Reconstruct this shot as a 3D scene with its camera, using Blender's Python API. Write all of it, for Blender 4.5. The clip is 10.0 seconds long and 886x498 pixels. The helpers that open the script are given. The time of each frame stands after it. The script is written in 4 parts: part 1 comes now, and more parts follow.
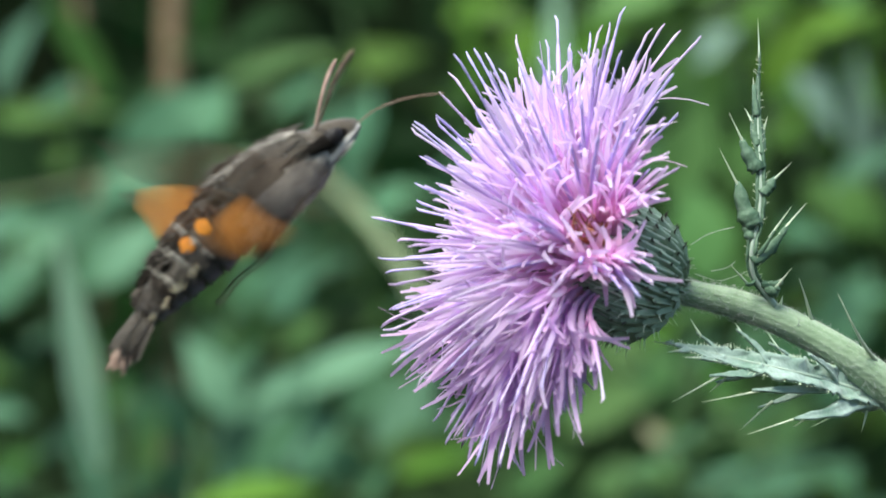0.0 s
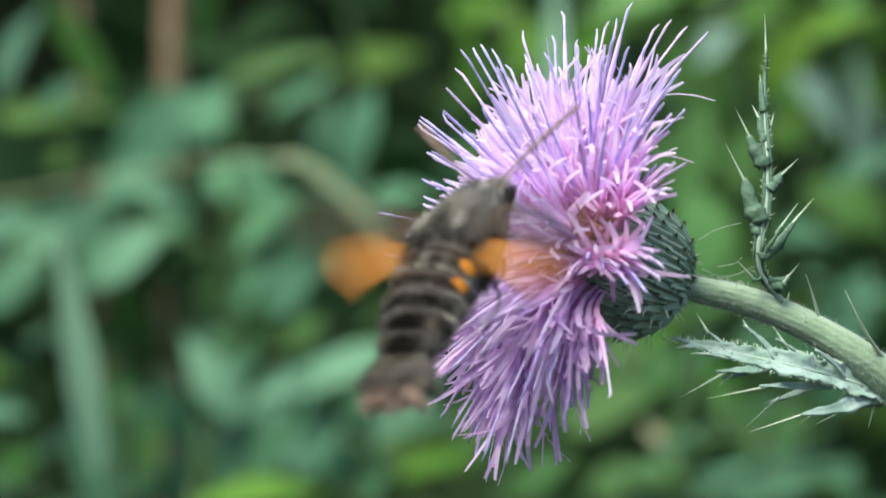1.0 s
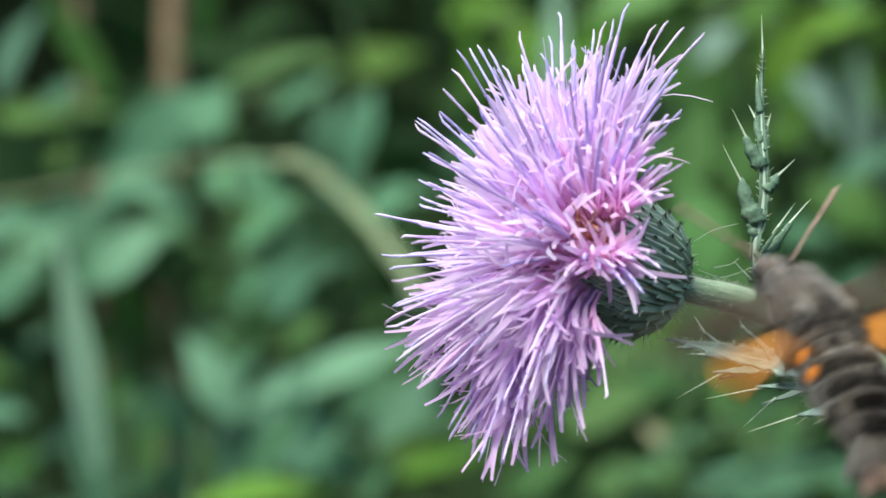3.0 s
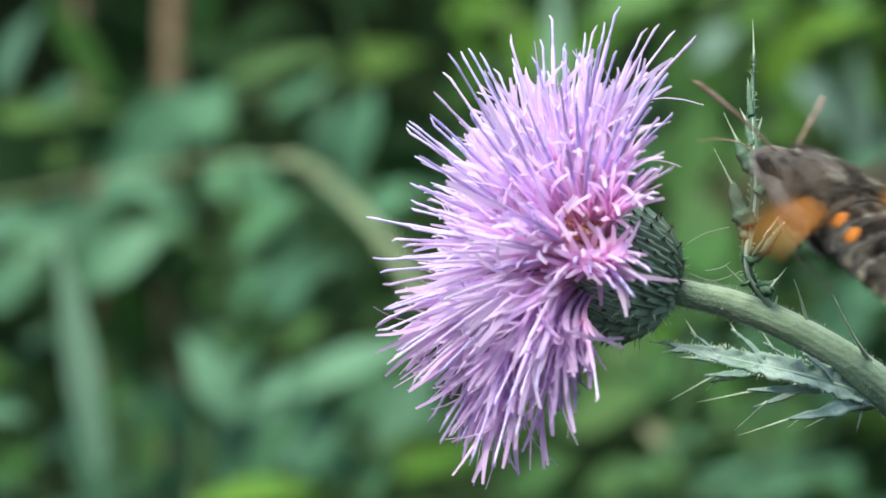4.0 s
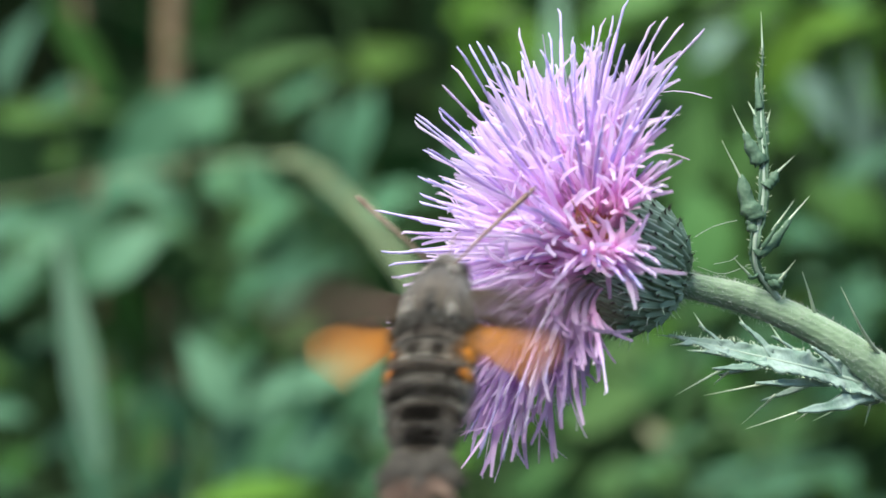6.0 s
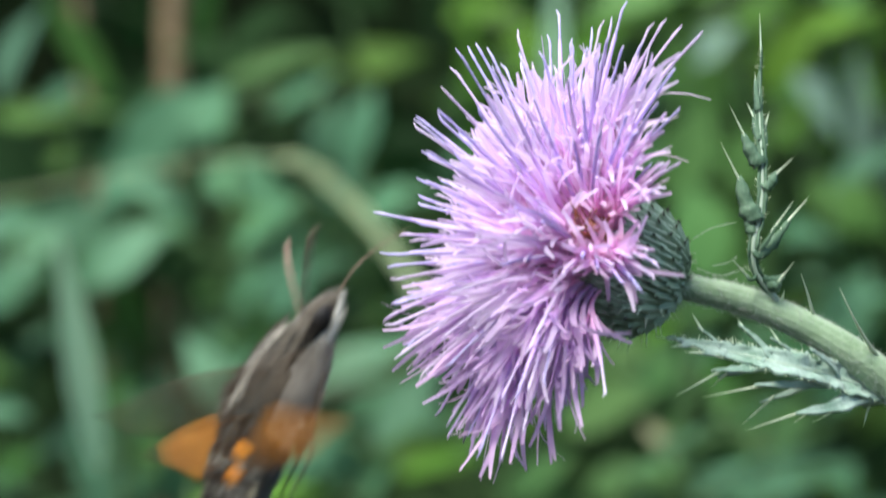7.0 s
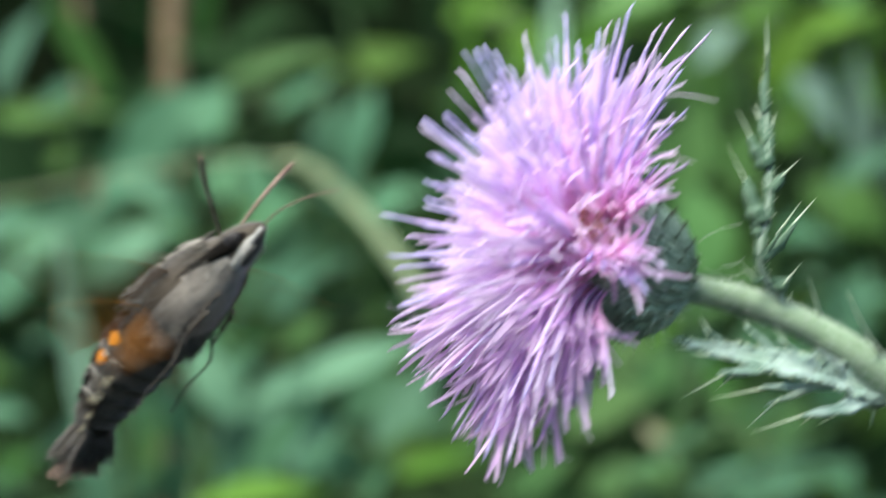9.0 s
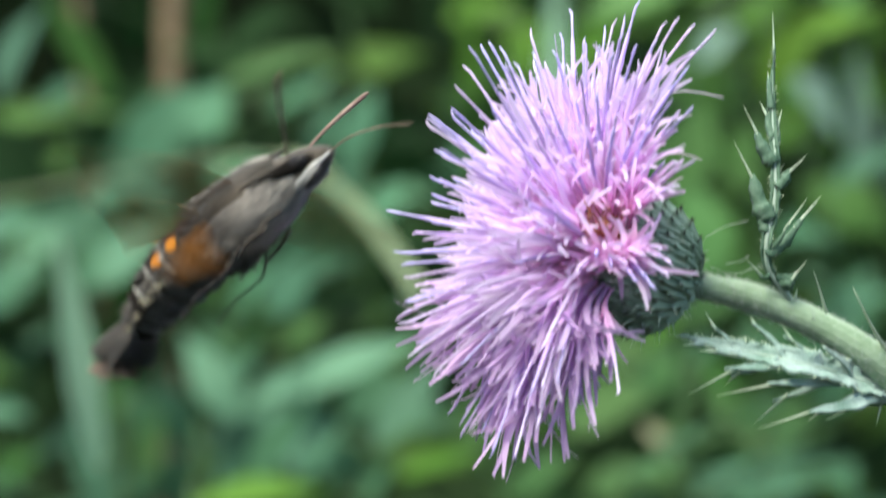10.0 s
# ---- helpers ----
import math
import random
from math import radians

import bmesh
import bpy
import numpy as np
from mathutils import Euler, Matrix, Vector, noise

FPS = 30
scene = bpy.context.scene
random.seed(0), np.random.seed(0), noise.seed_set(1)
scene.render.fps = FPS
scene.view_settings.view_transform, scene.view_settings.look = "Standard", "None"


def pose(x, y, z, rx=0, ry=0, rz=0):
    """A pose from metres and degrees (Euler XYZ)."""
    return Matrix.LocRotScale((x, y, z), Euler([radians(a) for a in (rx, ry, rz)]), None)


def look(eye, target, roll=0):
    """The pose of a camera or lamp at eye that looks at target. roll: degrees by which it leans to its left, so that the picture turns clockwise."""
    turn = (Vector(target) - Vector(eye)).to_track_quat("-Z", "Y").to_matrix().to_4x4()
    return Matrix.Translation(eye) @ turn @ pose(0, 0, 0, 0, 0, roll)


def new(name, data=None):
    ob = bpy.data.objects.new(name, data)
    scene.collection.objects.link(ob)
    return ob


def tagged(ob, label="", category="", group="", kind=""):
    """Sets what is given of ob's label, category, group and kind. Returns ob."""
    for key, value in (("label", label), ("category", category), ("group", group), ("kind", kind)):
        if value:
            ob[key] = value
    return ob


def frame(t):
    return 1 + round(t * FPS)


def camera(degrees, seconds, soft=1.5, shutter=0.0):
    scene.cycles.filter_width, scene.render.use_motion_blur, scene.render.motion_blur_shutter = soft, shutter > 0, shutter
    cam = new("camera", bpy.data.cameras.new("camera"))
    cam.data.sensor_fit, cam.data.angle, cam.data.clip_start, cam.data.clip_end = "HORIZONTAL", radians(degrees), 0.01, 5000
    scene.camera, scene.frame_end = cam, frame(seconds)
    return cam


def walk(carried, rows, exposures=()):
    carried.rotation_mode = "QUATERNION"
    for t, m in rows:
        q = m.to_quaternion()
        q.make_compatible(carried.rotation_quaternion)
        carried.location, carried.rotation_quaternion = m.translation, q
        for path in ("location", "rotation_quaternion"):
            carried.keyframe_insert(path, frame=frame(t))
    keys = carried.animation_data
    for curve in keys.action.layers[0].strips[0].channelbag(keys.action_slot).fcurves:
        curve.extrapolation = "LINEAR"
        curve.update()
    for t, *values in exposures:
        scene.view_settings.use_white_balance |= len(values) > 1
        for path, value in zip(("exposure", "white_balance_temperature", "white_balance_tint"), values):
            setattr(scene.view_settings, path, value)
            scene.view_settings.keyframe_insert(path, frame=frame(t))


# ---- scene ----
# ---- camera ----
H = 0.85                       # height of the lens over the ground
cam = camera(15.664, 10.0, soft=1.7, shutter=1.2)
cam.data.dof.use_dof = True
cam.data.dof.focus_distance = 0.398
cam.data.dof.aperture_fstop = 21.0
CAM_POSE = look((0, -0.4, H), (0, 0.6, H))
walk(cam, [(0.0, CAM_POSE), (10.0, CAM_POSE)], exposures=[(0.0, 1.03, 6470, 1.5), (6.0, 1.03, 6470, 1.5), (8.0, 1.09, 6470, 1.5), (9.0, 1.14, 6470, 1.5), (10.0, 1.11, 6470, 1.5)])

# ---- light ----
world = bpy.data.worlds.new("world")
scene.world = world
world.use_nodes = True
wn = world.node_tree.nodes
sky = wn.new("ShaderNodeTexSky")
sky.sky_type, sky.sun_disc = "NISHITA", False
sky.sun_elevation, sky.sun_rotation = radians(58), radians(-25)
sky.altitude, sky.dust_density, sky.air_density = 100, 3.0, 1.0
wn["Background"].inputs["Strength"].default_value = 0.13
world.node_tree.links.new(sky.outputs["Color"], wn["Background"].inputs["Color"])
sun = new("sun", bpy.data.lights.new("sun", "SUN"))
sun.data.energy, sun.data.angle, sun.data.color = 3.5, radians(28), (1.0, 0.96, 0.9)
sun.matrix_world = look((-0.32, -0.58, 1.0), (0, 0, 0))


# ---- materials ----
def surface(name, base, other, scale, rough=0.5, bump=0.2, fine=8.0, through_light=0.0, spread=0.12, spec=0.4,
            stretch=(1, 1, 1), sheen=0.0, island=False, step=0.0004, heart=None):
    """A surface that varies between two colours at two sizes, and from piece to piece."""
    m = bpy.data.materials.new(name)
    m.use_nodes = True
    nt = m.node_tree
    n, ln = nt.nodes, nt.links.new
    bsdf, out = n["Principled BSDF"], n["Material Output"]
    tc, mp = n.new("ShaderNodeTexCoord"), n.new("ShaderNodeMapping")
    mp.inputs["Scale"].default_value = stretch
    ln(tc.outputs["Object"], mp.inputs["Vector"])
    big, small = n.new("ShaderNodeTexNoise"), n.new("ShaderNodeTexNoise")
    for node, s in ((big, scale), (small, scale * fine)):
        node.inputs["Scale"].default_value = s
        node.inputs["Detail"].default_value = 4
        ln(mp.outputs["Vector"], node.inputs["Vector"])
    add = n.new("ShaderNodeMath")
    add.operation = "MULTIPLY_ADD"
    add.inputs[1].default_value = 0.45
    ln(small.outputs["Fac"], add.inputs[0])
    ln(big.outputs["Fac"], add.inputs[2])
    rng = n.new("ShaderNodeMapRange")
    rng.inputs["From Min"].default_value, rng.inputs["From Max"].default_value = 0.5, 0.95
    ln(add.outputs[0], rng.inputs["Value"])
    mix = n.new("ShaderNodeMix")
    mix.data_type = "RGBA"
    mix.inputs["A"].default_value, mix.inputs["B"].default_value = (*base, 1), (*other, 1)
    ln(rng.outputs["Result"], mix.inputs["Factor"])
    colour = mix.outputs["Result"]
    if heart:                                     # another colour near the origin of the piece
        far = n.new("ShaderNodeVectorMath")
        far.operation = "LENGTH"
        ln(tc.outputs["Object"], far.inputs[0])
        hm, hx = n.new("ShaderNodeMapRange"), n.new("ShaderNodeMix")
        hm.inputs["From Min"].default_value, hm.inputs["From Max"].default_value = heart[1], heart[2]
        ln(far.outputs["Value"], hm.inputs["Value"])
        hx.data_type = "RGBA"
        hx.inputs["A"].default_value = (*heart[0], 1)
        ln(hm.outputs["Result"], hx.inputs["Factor"])
        ln(colour, hx.inputs["B"])
        colour = hx.outputs["Result"]
    if island:
        rand = n.new("ShaderNodeNewGeometry").outputs["Random Per Island"]
    else:
        rand = n.new("ShaderNodeObjectInfo").outputs["Random"]
    vr, hr = n.new("ShaderNodeMapRange"), n.new("ShaderNodeMapRange")
    vr.inputs["To Min"].default_value, vr.inputs["To Max"].default_value = 1 - spread * 2, 1 + spread * 2
    hr.inputs["To Min"].default_value, hr.inputs["To Max"].default_value = 0.5 + spread * 0.12, 0.5 - spread * 0.12
    ln(rand, vr.inputs["Value"])
    frac = n.new("ShaderNodeMath")
    frac.operation = "PINGPONG"
    frac.inputs[1].default_value = 0.171
    ln(rand, frac.inputs[0])
    hr.inputs["From Max"].default_value = 0.171
    ln(frac.outputs[0], hr.inputs["Value"])
    hsv = n.new("ShaderNodeHueSaturation")
    ln(colour, hsv.inputs["Color"])
    ln(vr.outputs["Result"], hsv.inputs["Value"])
    ln(hr.outputs["Result"], hsv.inputs["Hue"])
    ln(hsv.outputs["Color"], bsdf.inputs["Base Color"])
    bsdf.inputs["Roughness"].default_value = rough
    bsdf.inputs["Specular IOR Level"].default_value = spec
    bsdf.inputs["Sheen Weight"].default_value = sheen
    bmp = n.new("ShaderNodeBump")
    bmp.inputs["Strength"].default_value, bmp.inputs["Distance"].default_value = bump, step
    ln(add.outputs[0], bmp.inputs["Height"])
    ln(bmp.outputs["Normal"], bsdf.inputs["Normal"])
    if through_light:
        tr, ms = n.new("ShaderNodeBsdfTranslucent"), n.new("ShaderNodeMixShader")
        ms.inputs["Fac"].default_value = through_light
        ln(hsv.outputs["Color"], tr.inputs["Color"])
        ln(bsdf.outputs["BSDF"], ms.inputs[1])
        ln(tr.outputs["BSDF"], ms.inputs[2])
        ln(ms.outputs["Shader"], out.inputs["Surface"])
    return m


M_COROLLA = surface("corolla", (0.90, 0.775, 0.945), (0.825, 0.64, 0.915), 120, 0.6, 0.1, 6, 0.52, 0.10, 0.2, heart=((0.90, 0.55, 0.77), 0.007, 0.016))
# deeper lilac, worn by most of the outer florets that point down
M_DEEPCOROLLA = surface("deep_corolla", (0.80, 0.60, 0.84), (0.70, 0.46, 0.77), 120, 0.65, 0.1, 6, 0.45, 0.12, 0.15)
M_STYLE = surface("style", (0.55, 0.46, 0.86), (0.74, 0.65, 0.93), 150, 0.5, 0.1, 6, 0.25, 0.10, 0.3)
M_PINKSTYLE = surface("pink_style", (0.80, 0.62, 0.90), (0.88, 0.76, 0.94), 150, 0.5, 0.1, 6, 0.3, 0.10, 0.3)
M_COLUMN = surface("anther_column", (0.56, 0.43, 0.81), (0.76, 0.59, 0.91), 150, 0.5, 0.1, 6, 0.25, 0.14, 0.3)
M_ANTHER = surface("anther", (0.55, 0.24, 0.12), (0.40, 0.15, 0.10), 300, 0.6, 0.1, 6, 0.1, 0.15)
M_BRACT = surface("bract", (0.235, 0.325, 0.225), (0.32, 0.415, 0.295), 350, 0.5, 0.3, 5, 0.05, 0.10, 0.35, (1, 1, 0.3))
M_RIDGE = surface("bract_ridge", (0.47, 0.56, 0.44), (0.36, 0.46, 0.34), 350, 0.45, 0.2, 5, 0.0, 0.10)
M_TIP = surface("bract_tip", (0.035, 0.03, 0.03), (0.10, 0.08, 0.05), 500, 0.5, 0.1, 5, 0.0, 0.2)
M_SPINE = surface("spine", (0.70, 0.78, 0.60), (0.56, 0.66, 0.46), 300, 0.4, 0.1, 5, 0.15, 0.1)
M_STEM = surface("thistle_stem", (0.225, 0.325, 0.19), (0.345, 0.445, 0.30), 900, 0.7, 0.5, 4, 0.0, 0.03, 0.25, (0.16, 1, 0.5), 0.3)
M_LEAF = surface("thistle_leaf", (0.20, 0.315, 0.235), (0.43, 0.54, 0.475), 300, 0.6, 0.7, 6, 0.12, 0.05, 0.3, (1, 1, 1), 0.3)
M_BUDLEAF = surface("young_leaf", (0.045, 0.10, 0.06), (0.15, 0.235, 0.155), 420, 0.6, 0.7, 5, 0.08, 0.05, 0.3)
M_RIB = surface("leaf_rib", (0.48, 0.57, 0.47), (0.38, 0.48, 0.37), 200, 0.5, 0.2, 6, 0.1, 0.05)
M_DARK = surface("brown_fur", (0.040, 0.032, 0.025), (0.105, 0.086, 0.067), 480, 0.8, 0.8, 7, 0.0, 0.06, 0.2, (0.3, 1, 1), 0.25)
M_FUR = surface("grey_brown_fur", (0.030, 0.024, 0.018), (0.098, 0.081, 0.060), 520, 0.85, 0.9, 7, 0.0, 0.06, 0.15, (0.25, 1, 1), 0.3)
M_SOOT = surface("sooty_fur", (0.014, 0.011, 0.009), (0.034, 0.028, 0.022), 420, 0.85, 0.6, 7, 0.0, 0.05, 0.05)
M_BLACK = surface("black_fur", (0.005, 0.004, 0.0035), (0.013, 0.011, 0.009), 420, 0.85, 0.6, 7, 0.0, 0.05, 0.05)
M_PALE = surface("pale_fur", (0.50, 0.46, 0.40), (0.34, 0.30, 0.25), 420, 0.85, 0.8, 7, 0.0, 0.06, 0.15, (0.3, 1, 1), 0.3)
M_BREAST = surface("breast_fur", (0.12, 0.105, 0.09), (0.34, 0.305, 0.265), 520, 0.85, 0.8, 7, 0.0, 0.06, 0.1, (0.3, 1, 1), 0.3)
M_WHITE = surface("white_scales", (0.50, 0.47, 0.43), (0.36, 0.34, 0.31), 420, 0.8, 0.5, 7, 0.0, 0.05)
M_CREAM = surface("cream_scales", (0.62, 0.55, 0.38), (0.5, 0.42, 0.28), 420, 0.8, 0.5, 7, 0.0, 0.05)
M_ORANGE = surface("orange_scales", (0.62, 0.22, 0.014), (0.50, 0.15, 0.010), 300, 0.7, 0.4, 7, 0.15, 0.05)
M_HIND = surface("hindwing_scales", (0.46, 0.170, 0.014), (0.34, 0.112, 0.010), 300, 0.7, 0.4, 7, 0.35, 0.05)
M_HINDROOT = surface("hindwing_root_scales", (0.40, 0.150, 0.016), (0.28, 0.10, 0.014), 300, 0.7, 0.4, 7, 0.35, 0.05)
M_WINGBROWN = surface("wing_brown", (0.030, 0.021, 0.014), (0.052, 0.038, 0.027), 200, 0.8, 0.3, 7, 0.08, 0.05, 0.08)
M_WINGUNDER = surface("wing_underside", (0.22, 0.095, 0.022), (0.15, 0.062, 0.018), 250, 0.8, 0.3, 7, 0.1, 0.05, 0.08)
M_TAN = surface("tail_tuft", (0.15, 0.085, 0.065), (0.34, 0.24, 0.19), 420, 0.85, 0.8, 7, 0.0, 0.06)
M_EYE = surface("eye", (0.012, 0.010, 0.010), (0.02, 0.016, 0.016), 300, 0.5, 0.0, 5, 0.0, 0.02, 0.25)
M_SILK = surface("silk", (0.7, 0.72, 0.68), (0.6, 0.62, 0.58), 300, 0.4, 0.0, 5, 0.3, 0.05)
TINTS = {
    "pale": surface("pale_green_leaf", (0.100, 0.216, 0.130), (0.145, 0.28, 0.172), 30, 0.65, 0.3, 9, 0.25, 0.08, 0.15),
    "bright": surface("yellow_green_leaf", (0.078, 0.178, 0.020), (0.115, 0.235, 0.032), 30, 0.65, 0.3, 9, 0.3, 0.08, 0.12),
    "teal": surface("blue_green_leaf", (0.052, 0.140, 0.070), (0.084, 0.190, 0.103), 30, 0.65, 0.3, 9, 0.2, 0.12, 0.15),
    "silver": surface("silvery_green_leaf", (0.165, 0.27, 0.20), (0.23, 0.34, 0.26), 30, 0.5, 0.3, 9, 0.2, 0.10, 0.35),
    "green": surface("mid_green_leaf", (0.036, 0.100, 0.020), (0.060, 0.140, 0.034), 30, 0.65, 0.3, 9, 0.25, 0.12, 0.12),
    "meadow": surface("meadow_green_leaf", (0.056, 0.128, 0.038), (0.082, 0.165, 0.055), 30, 0.65, 0.3, 9, 0.25, 0.10, 0.12),
    "mint": surface("whitish_green_leaf", (0.27, 0.46, 0.30), (0.34, 0.53, 0.36), 30, 0.7, 0.3, 9, 0.3, 0.08, 0.05),
    "spring": surface("spring_green_leaf", (0.080, 0.180, 0.048), (0.108, 0.220, 0.070), 30, 0.65, 0.3, 9, 0.25, 0.08, 0.12),
    "olive": surface("olive_green_leaf", (0.045, 0.115, 0.008), (0.066, 0.145, 0.014), 30, 0.65, 0.3, 9, 0.2, 0.08, 0.25),
    "straw": surface("straw_leaf", (0.30, 0.28, 0.18), (0.22, 0.22, 0.13), 30, 0.7, 0.3, 9, 0.2, 0.08, 0.25),
}
M_WEEDSTEM = surface("weed_stem", (0.03, 0.075, 0.018), (0.055, 0.105, 0.03), 60, 0.6, 0.4, 8, 0.0, 0.1)
M_STRAW = surface("straw", (0.46, 0.55, 0.32), (0.31, 0.40, 0.21), 60, 0.7, 0.4, 8, 0.0, 0.1)
M_DEADSTALK = surface("dead_stalk", (0.25, 0.165, 0.10), (0.15, 0.098, 0.06), 40, 0.8, 0.6, 8, 0.0, 0.1)
# leaf green taken far down, the colour holds the shade of the hollows
M_SHADEDHEDGE = surface("shaded_hedge_leaf", (0.007, 0.022, 0.006), (0.017, 0.042, 0.013), 20, 0.75, 0.3, 9, 0.3, 0.22, 0.08, (1, 1, 1), 0.0, True)
# soil made near black, its colour stands for the shade between the plants
M_SHADEDSOIL = surface("soil", (0.003, 0.005, 0.002), (0.006, 0.010, 0.004), 3, 0.95, 0.8, 12, 0.0, 0.0, 0.03, (1, 1, 1), 0.0, False, 0.02)


# ---- builders ----
def part(name, bm, material, parent=None, label="", smooth=True):
    me = bpy.data.meshes.new(name)
    bm.to_mesh(me)
    bm.free()
    for m in (material if isinstance(material, (list, tuple)) else [material]):
        me.materials.append(m)
    if smooth:
        me.shade_smooth()
    ob = new(name, me)
    ob.parent = parent
    return tagged(ob, label)


def piece(name, me, parent, m):
    ob = new(name, me)
    ob.parent = parent
    ob.matrix_basis = m
    return ob


def thing(name, place, label, category, group="", kind=""):
    ob = new(name)
    ob.empty_display_size = 0.01
    ob.location = place
    return tagged(ob, label, category, group, kind)


def glide(points, n):
    """n + 1 points on a smooth line through the points."""
    p = [Vector(q) for q in points]
    p = [p[0] * 2 - p[1], *p, p[-1] * 2 - p[-2]]
    out = []
    for i in range(n + 1):
        u = i / n * (len(p) - 3)
        k = min(int(u), len(p) - 4)
        s = u - k
        a, b, c, d = p[k:k + 4]
        out.append(0.5 * ((2 * b) + (c - a) * s + (2 * a - 5 * b + 4 * c - d) * s * s + (3 * b - a - 3 * c + d) * s ** 3))
    return out


def tube(bm, pts, radii, seg=8, slot=0, ribs=0, depth=0.0, flat=1.0, cap=True):
    """A round or ribbed tube along the points."""
    pts = [Vector(p) for p in pts]
    t = (pts[1] - pts[0]).normalized()
    side = t.orthogonal().normalized()
    rings = []
    for i, p in enumerate(pts):
        d = (pts[min(i + 1, len(pts) - 1)] - pts[max(i - 1, 0)]).normalized()
        side = (side - d * side.dot(d)).normalized()
        up = d.cross(side)
        ring = []
        for k in range(seg):
            a = 2 * math.pi * k / seg
            r = radii[i] * (1 + depth * math.cos(ribs * a) if ribs else 1)
            ring.append(bm.verts.new(p + side * (r * math.cos(a)) + up * (r * math.sin(a) * flat)))
        rings.append(ring)
    for a, b in zip(rings, rings[1:]):
        for k in range(seg):
            bm.faces.new((a[k], a[(k + 1) % seg], b[(k + 1) % seg], b[k])).material_index = slot
    if cap:
        bm.faces.new(rings[0][::-1]).material_index = slot
        bm.faces.new(rings[-1]).material_index = slot


def blade(bm, base, tip, width, face, curl=0.12, n=7, peak=0.4, fold=0.18, slot=0):
    """A leaf from base to tip, turned to the way it faces, folded along its midrib."""
    base, tip = Vector(base), Vector(tip)
    ax = tip - base
    length = ax.length
    side = ax.cross(Vector(face)).normalized()
    up = side.cross(ax).normalized()
    rows = []
    for i in range(n + 1):
        t = i / n
        s = t ** (math.log(0.5) / math.log(peak))
        w = width / 2 * max(0.02, math.sin(math.pi * s) ** 1.15) * 1.08
        c = base + ax * t + up * (curl * length * (4 * t * (1 - t) * 0.6 - t * t * 0.4))
        rows.append([bm.verts.new(c + side * (w * k) + up * (abs(k) * fold * w)) for k in (-1, -0.5, 0, 0.5, 1)])
    for a, b in zip(rows, rows[1:]):
        for k in range(4):
            bm.faces.new((a[k], a[k + 1], b[k + 1], b[k])).material_index = slot


def mm(x, y, z):
    """Millimetres from the middle of the flower's plane."""
    return Vector((x * 0.001, y * 0.001, z * 0.001 + H))


# ---- ground ----
# the rise behind the plants is an added bank that blocks the sky
def rise(x, y):
    k = min(1.0, max(0.0, (y - 1.9) / 1.6))
    return 2.3 * k * k * (3 - 2 * k) + 0.02 * noise.noise((x * 3, y * 3, 0)) * min(1, max(0, (abs(x) + abs(y)) / 1.0))


def build_ground():
    xs = sorted({0.0, *[s * v for v in (0.2, 0.5, 0.9, 1.4, 2, 3, 5, 9, 20, 60, 300, 2000) for s in (-1, 1)]})
    ys = sorted({*[-v for v in (0.4, 1, 2, 4, 9, 30, 200, 2000)], 0, 0.3, 0.6, 0.9, 1.2, 1.5, 1.8, 2.0, 2.2, 2.4, 2.6, 2.8, 3.0, 3.3, 3.6, 5, 10, 30, 200, 2000})
    bm = bmesh.new()
    grid = [[bm.verts.new((x, y, rise(x, y))) for x in xs] for y in ys]
    for a, b in zip(grid, grid[1:]):
        for i in range(len(xs) - 1):
            bm.faces.new((a[i], a[i + 1], b[i + 1], b[i]))
    ob = part("ground", bm, M_SHADEDSOIL)
    tagged(ob, "soil with low green growth rising to an added bank, coloured near black for shade", "ground", kind="structure")


build_ground()


# ---- thistle ----
ROOT = Vector((0.205, 0.03, 0.0))


def at(x, y, z):
    return mm(x, y, z) - ROOT


thistle = thing("thistle", ROOT, "flowering thistle with lilac head on a ribbed green stem", "thistle")
NECK = at(28.6, 0, -5.2)                          # where the stem meets the head
AXIS = Vector((-0.86, -0.40, 0.31)).normalized()  # the way the head looks


def build_stem():
    line = glide([NECK + AXIS * 1.0 * 0.001, at(32.0, 0.7, -5.8), at(37, 1.6, -7.0), at(44, 2.5, -9.8), at(51.5, 3.5, -14.2), at(58, 5, -19.5),
                  at(72, 8, -33), at(95, 14, -66), at(130, 20, -150), at(165, 25, -330), at(195, 29, -600), ROOT - ROOT], 90)
    rad = [0.001 * (1.55 + 0.45 * min(1, i / 30) + 0.9 * max(0, 1 - i / 3.0) + 2.2 * max(0, i / 90 - 0.3)) for i in range(91)]
    bm = bmesh.new()
    tube(bm, line, rad, 60, 0, 15, 0.014)
    part("stem", bm, M_STEM, thistle, "pale green ribbed hairy stem")
    bm = bmesh.new()
    rnd = random.Random(5)
    for i in range(2000):
        u = rnd.uniform(0.5, 44)
        k = int(u)
        c = line[k].lerp(line[k + 1], u - k)
        d = (line[k + 1] - line[k]).normalized()
        s = d.orthogonal().normalized()
        s.rotate(Matrix.Rotation(rnd.uniform(0, 6.283), 3, d))
        p = c + s * rad[k] * 0.98
        e = p + (s * rnd.uniform(0.3, 0.9) + d * rnd.uniform(-0.7, 0.7)) * 0.0008
        tube(bm, [p, e], [0.00002, 0.00001], 3, cap=False)
    tagged(part("stem_hair", bm, M_SILK, thistle, "fine pale hairs"), kind="stuff")


build_stem()


def spine(base, tip, r, parent, bend=0.0):
    bm = bmesh.new()
    base, tip = Vector(base), Vector(tip)
    mid = (base + tip) / 2 + Vector((0, 0, bend))
    pts = glide([base, mid, tip], 6)
    tube(bm, pts, [r * (1 - i / 6.3) for i in range(7)], 6)
    return part("spine", bm, M_SPINE, parent)


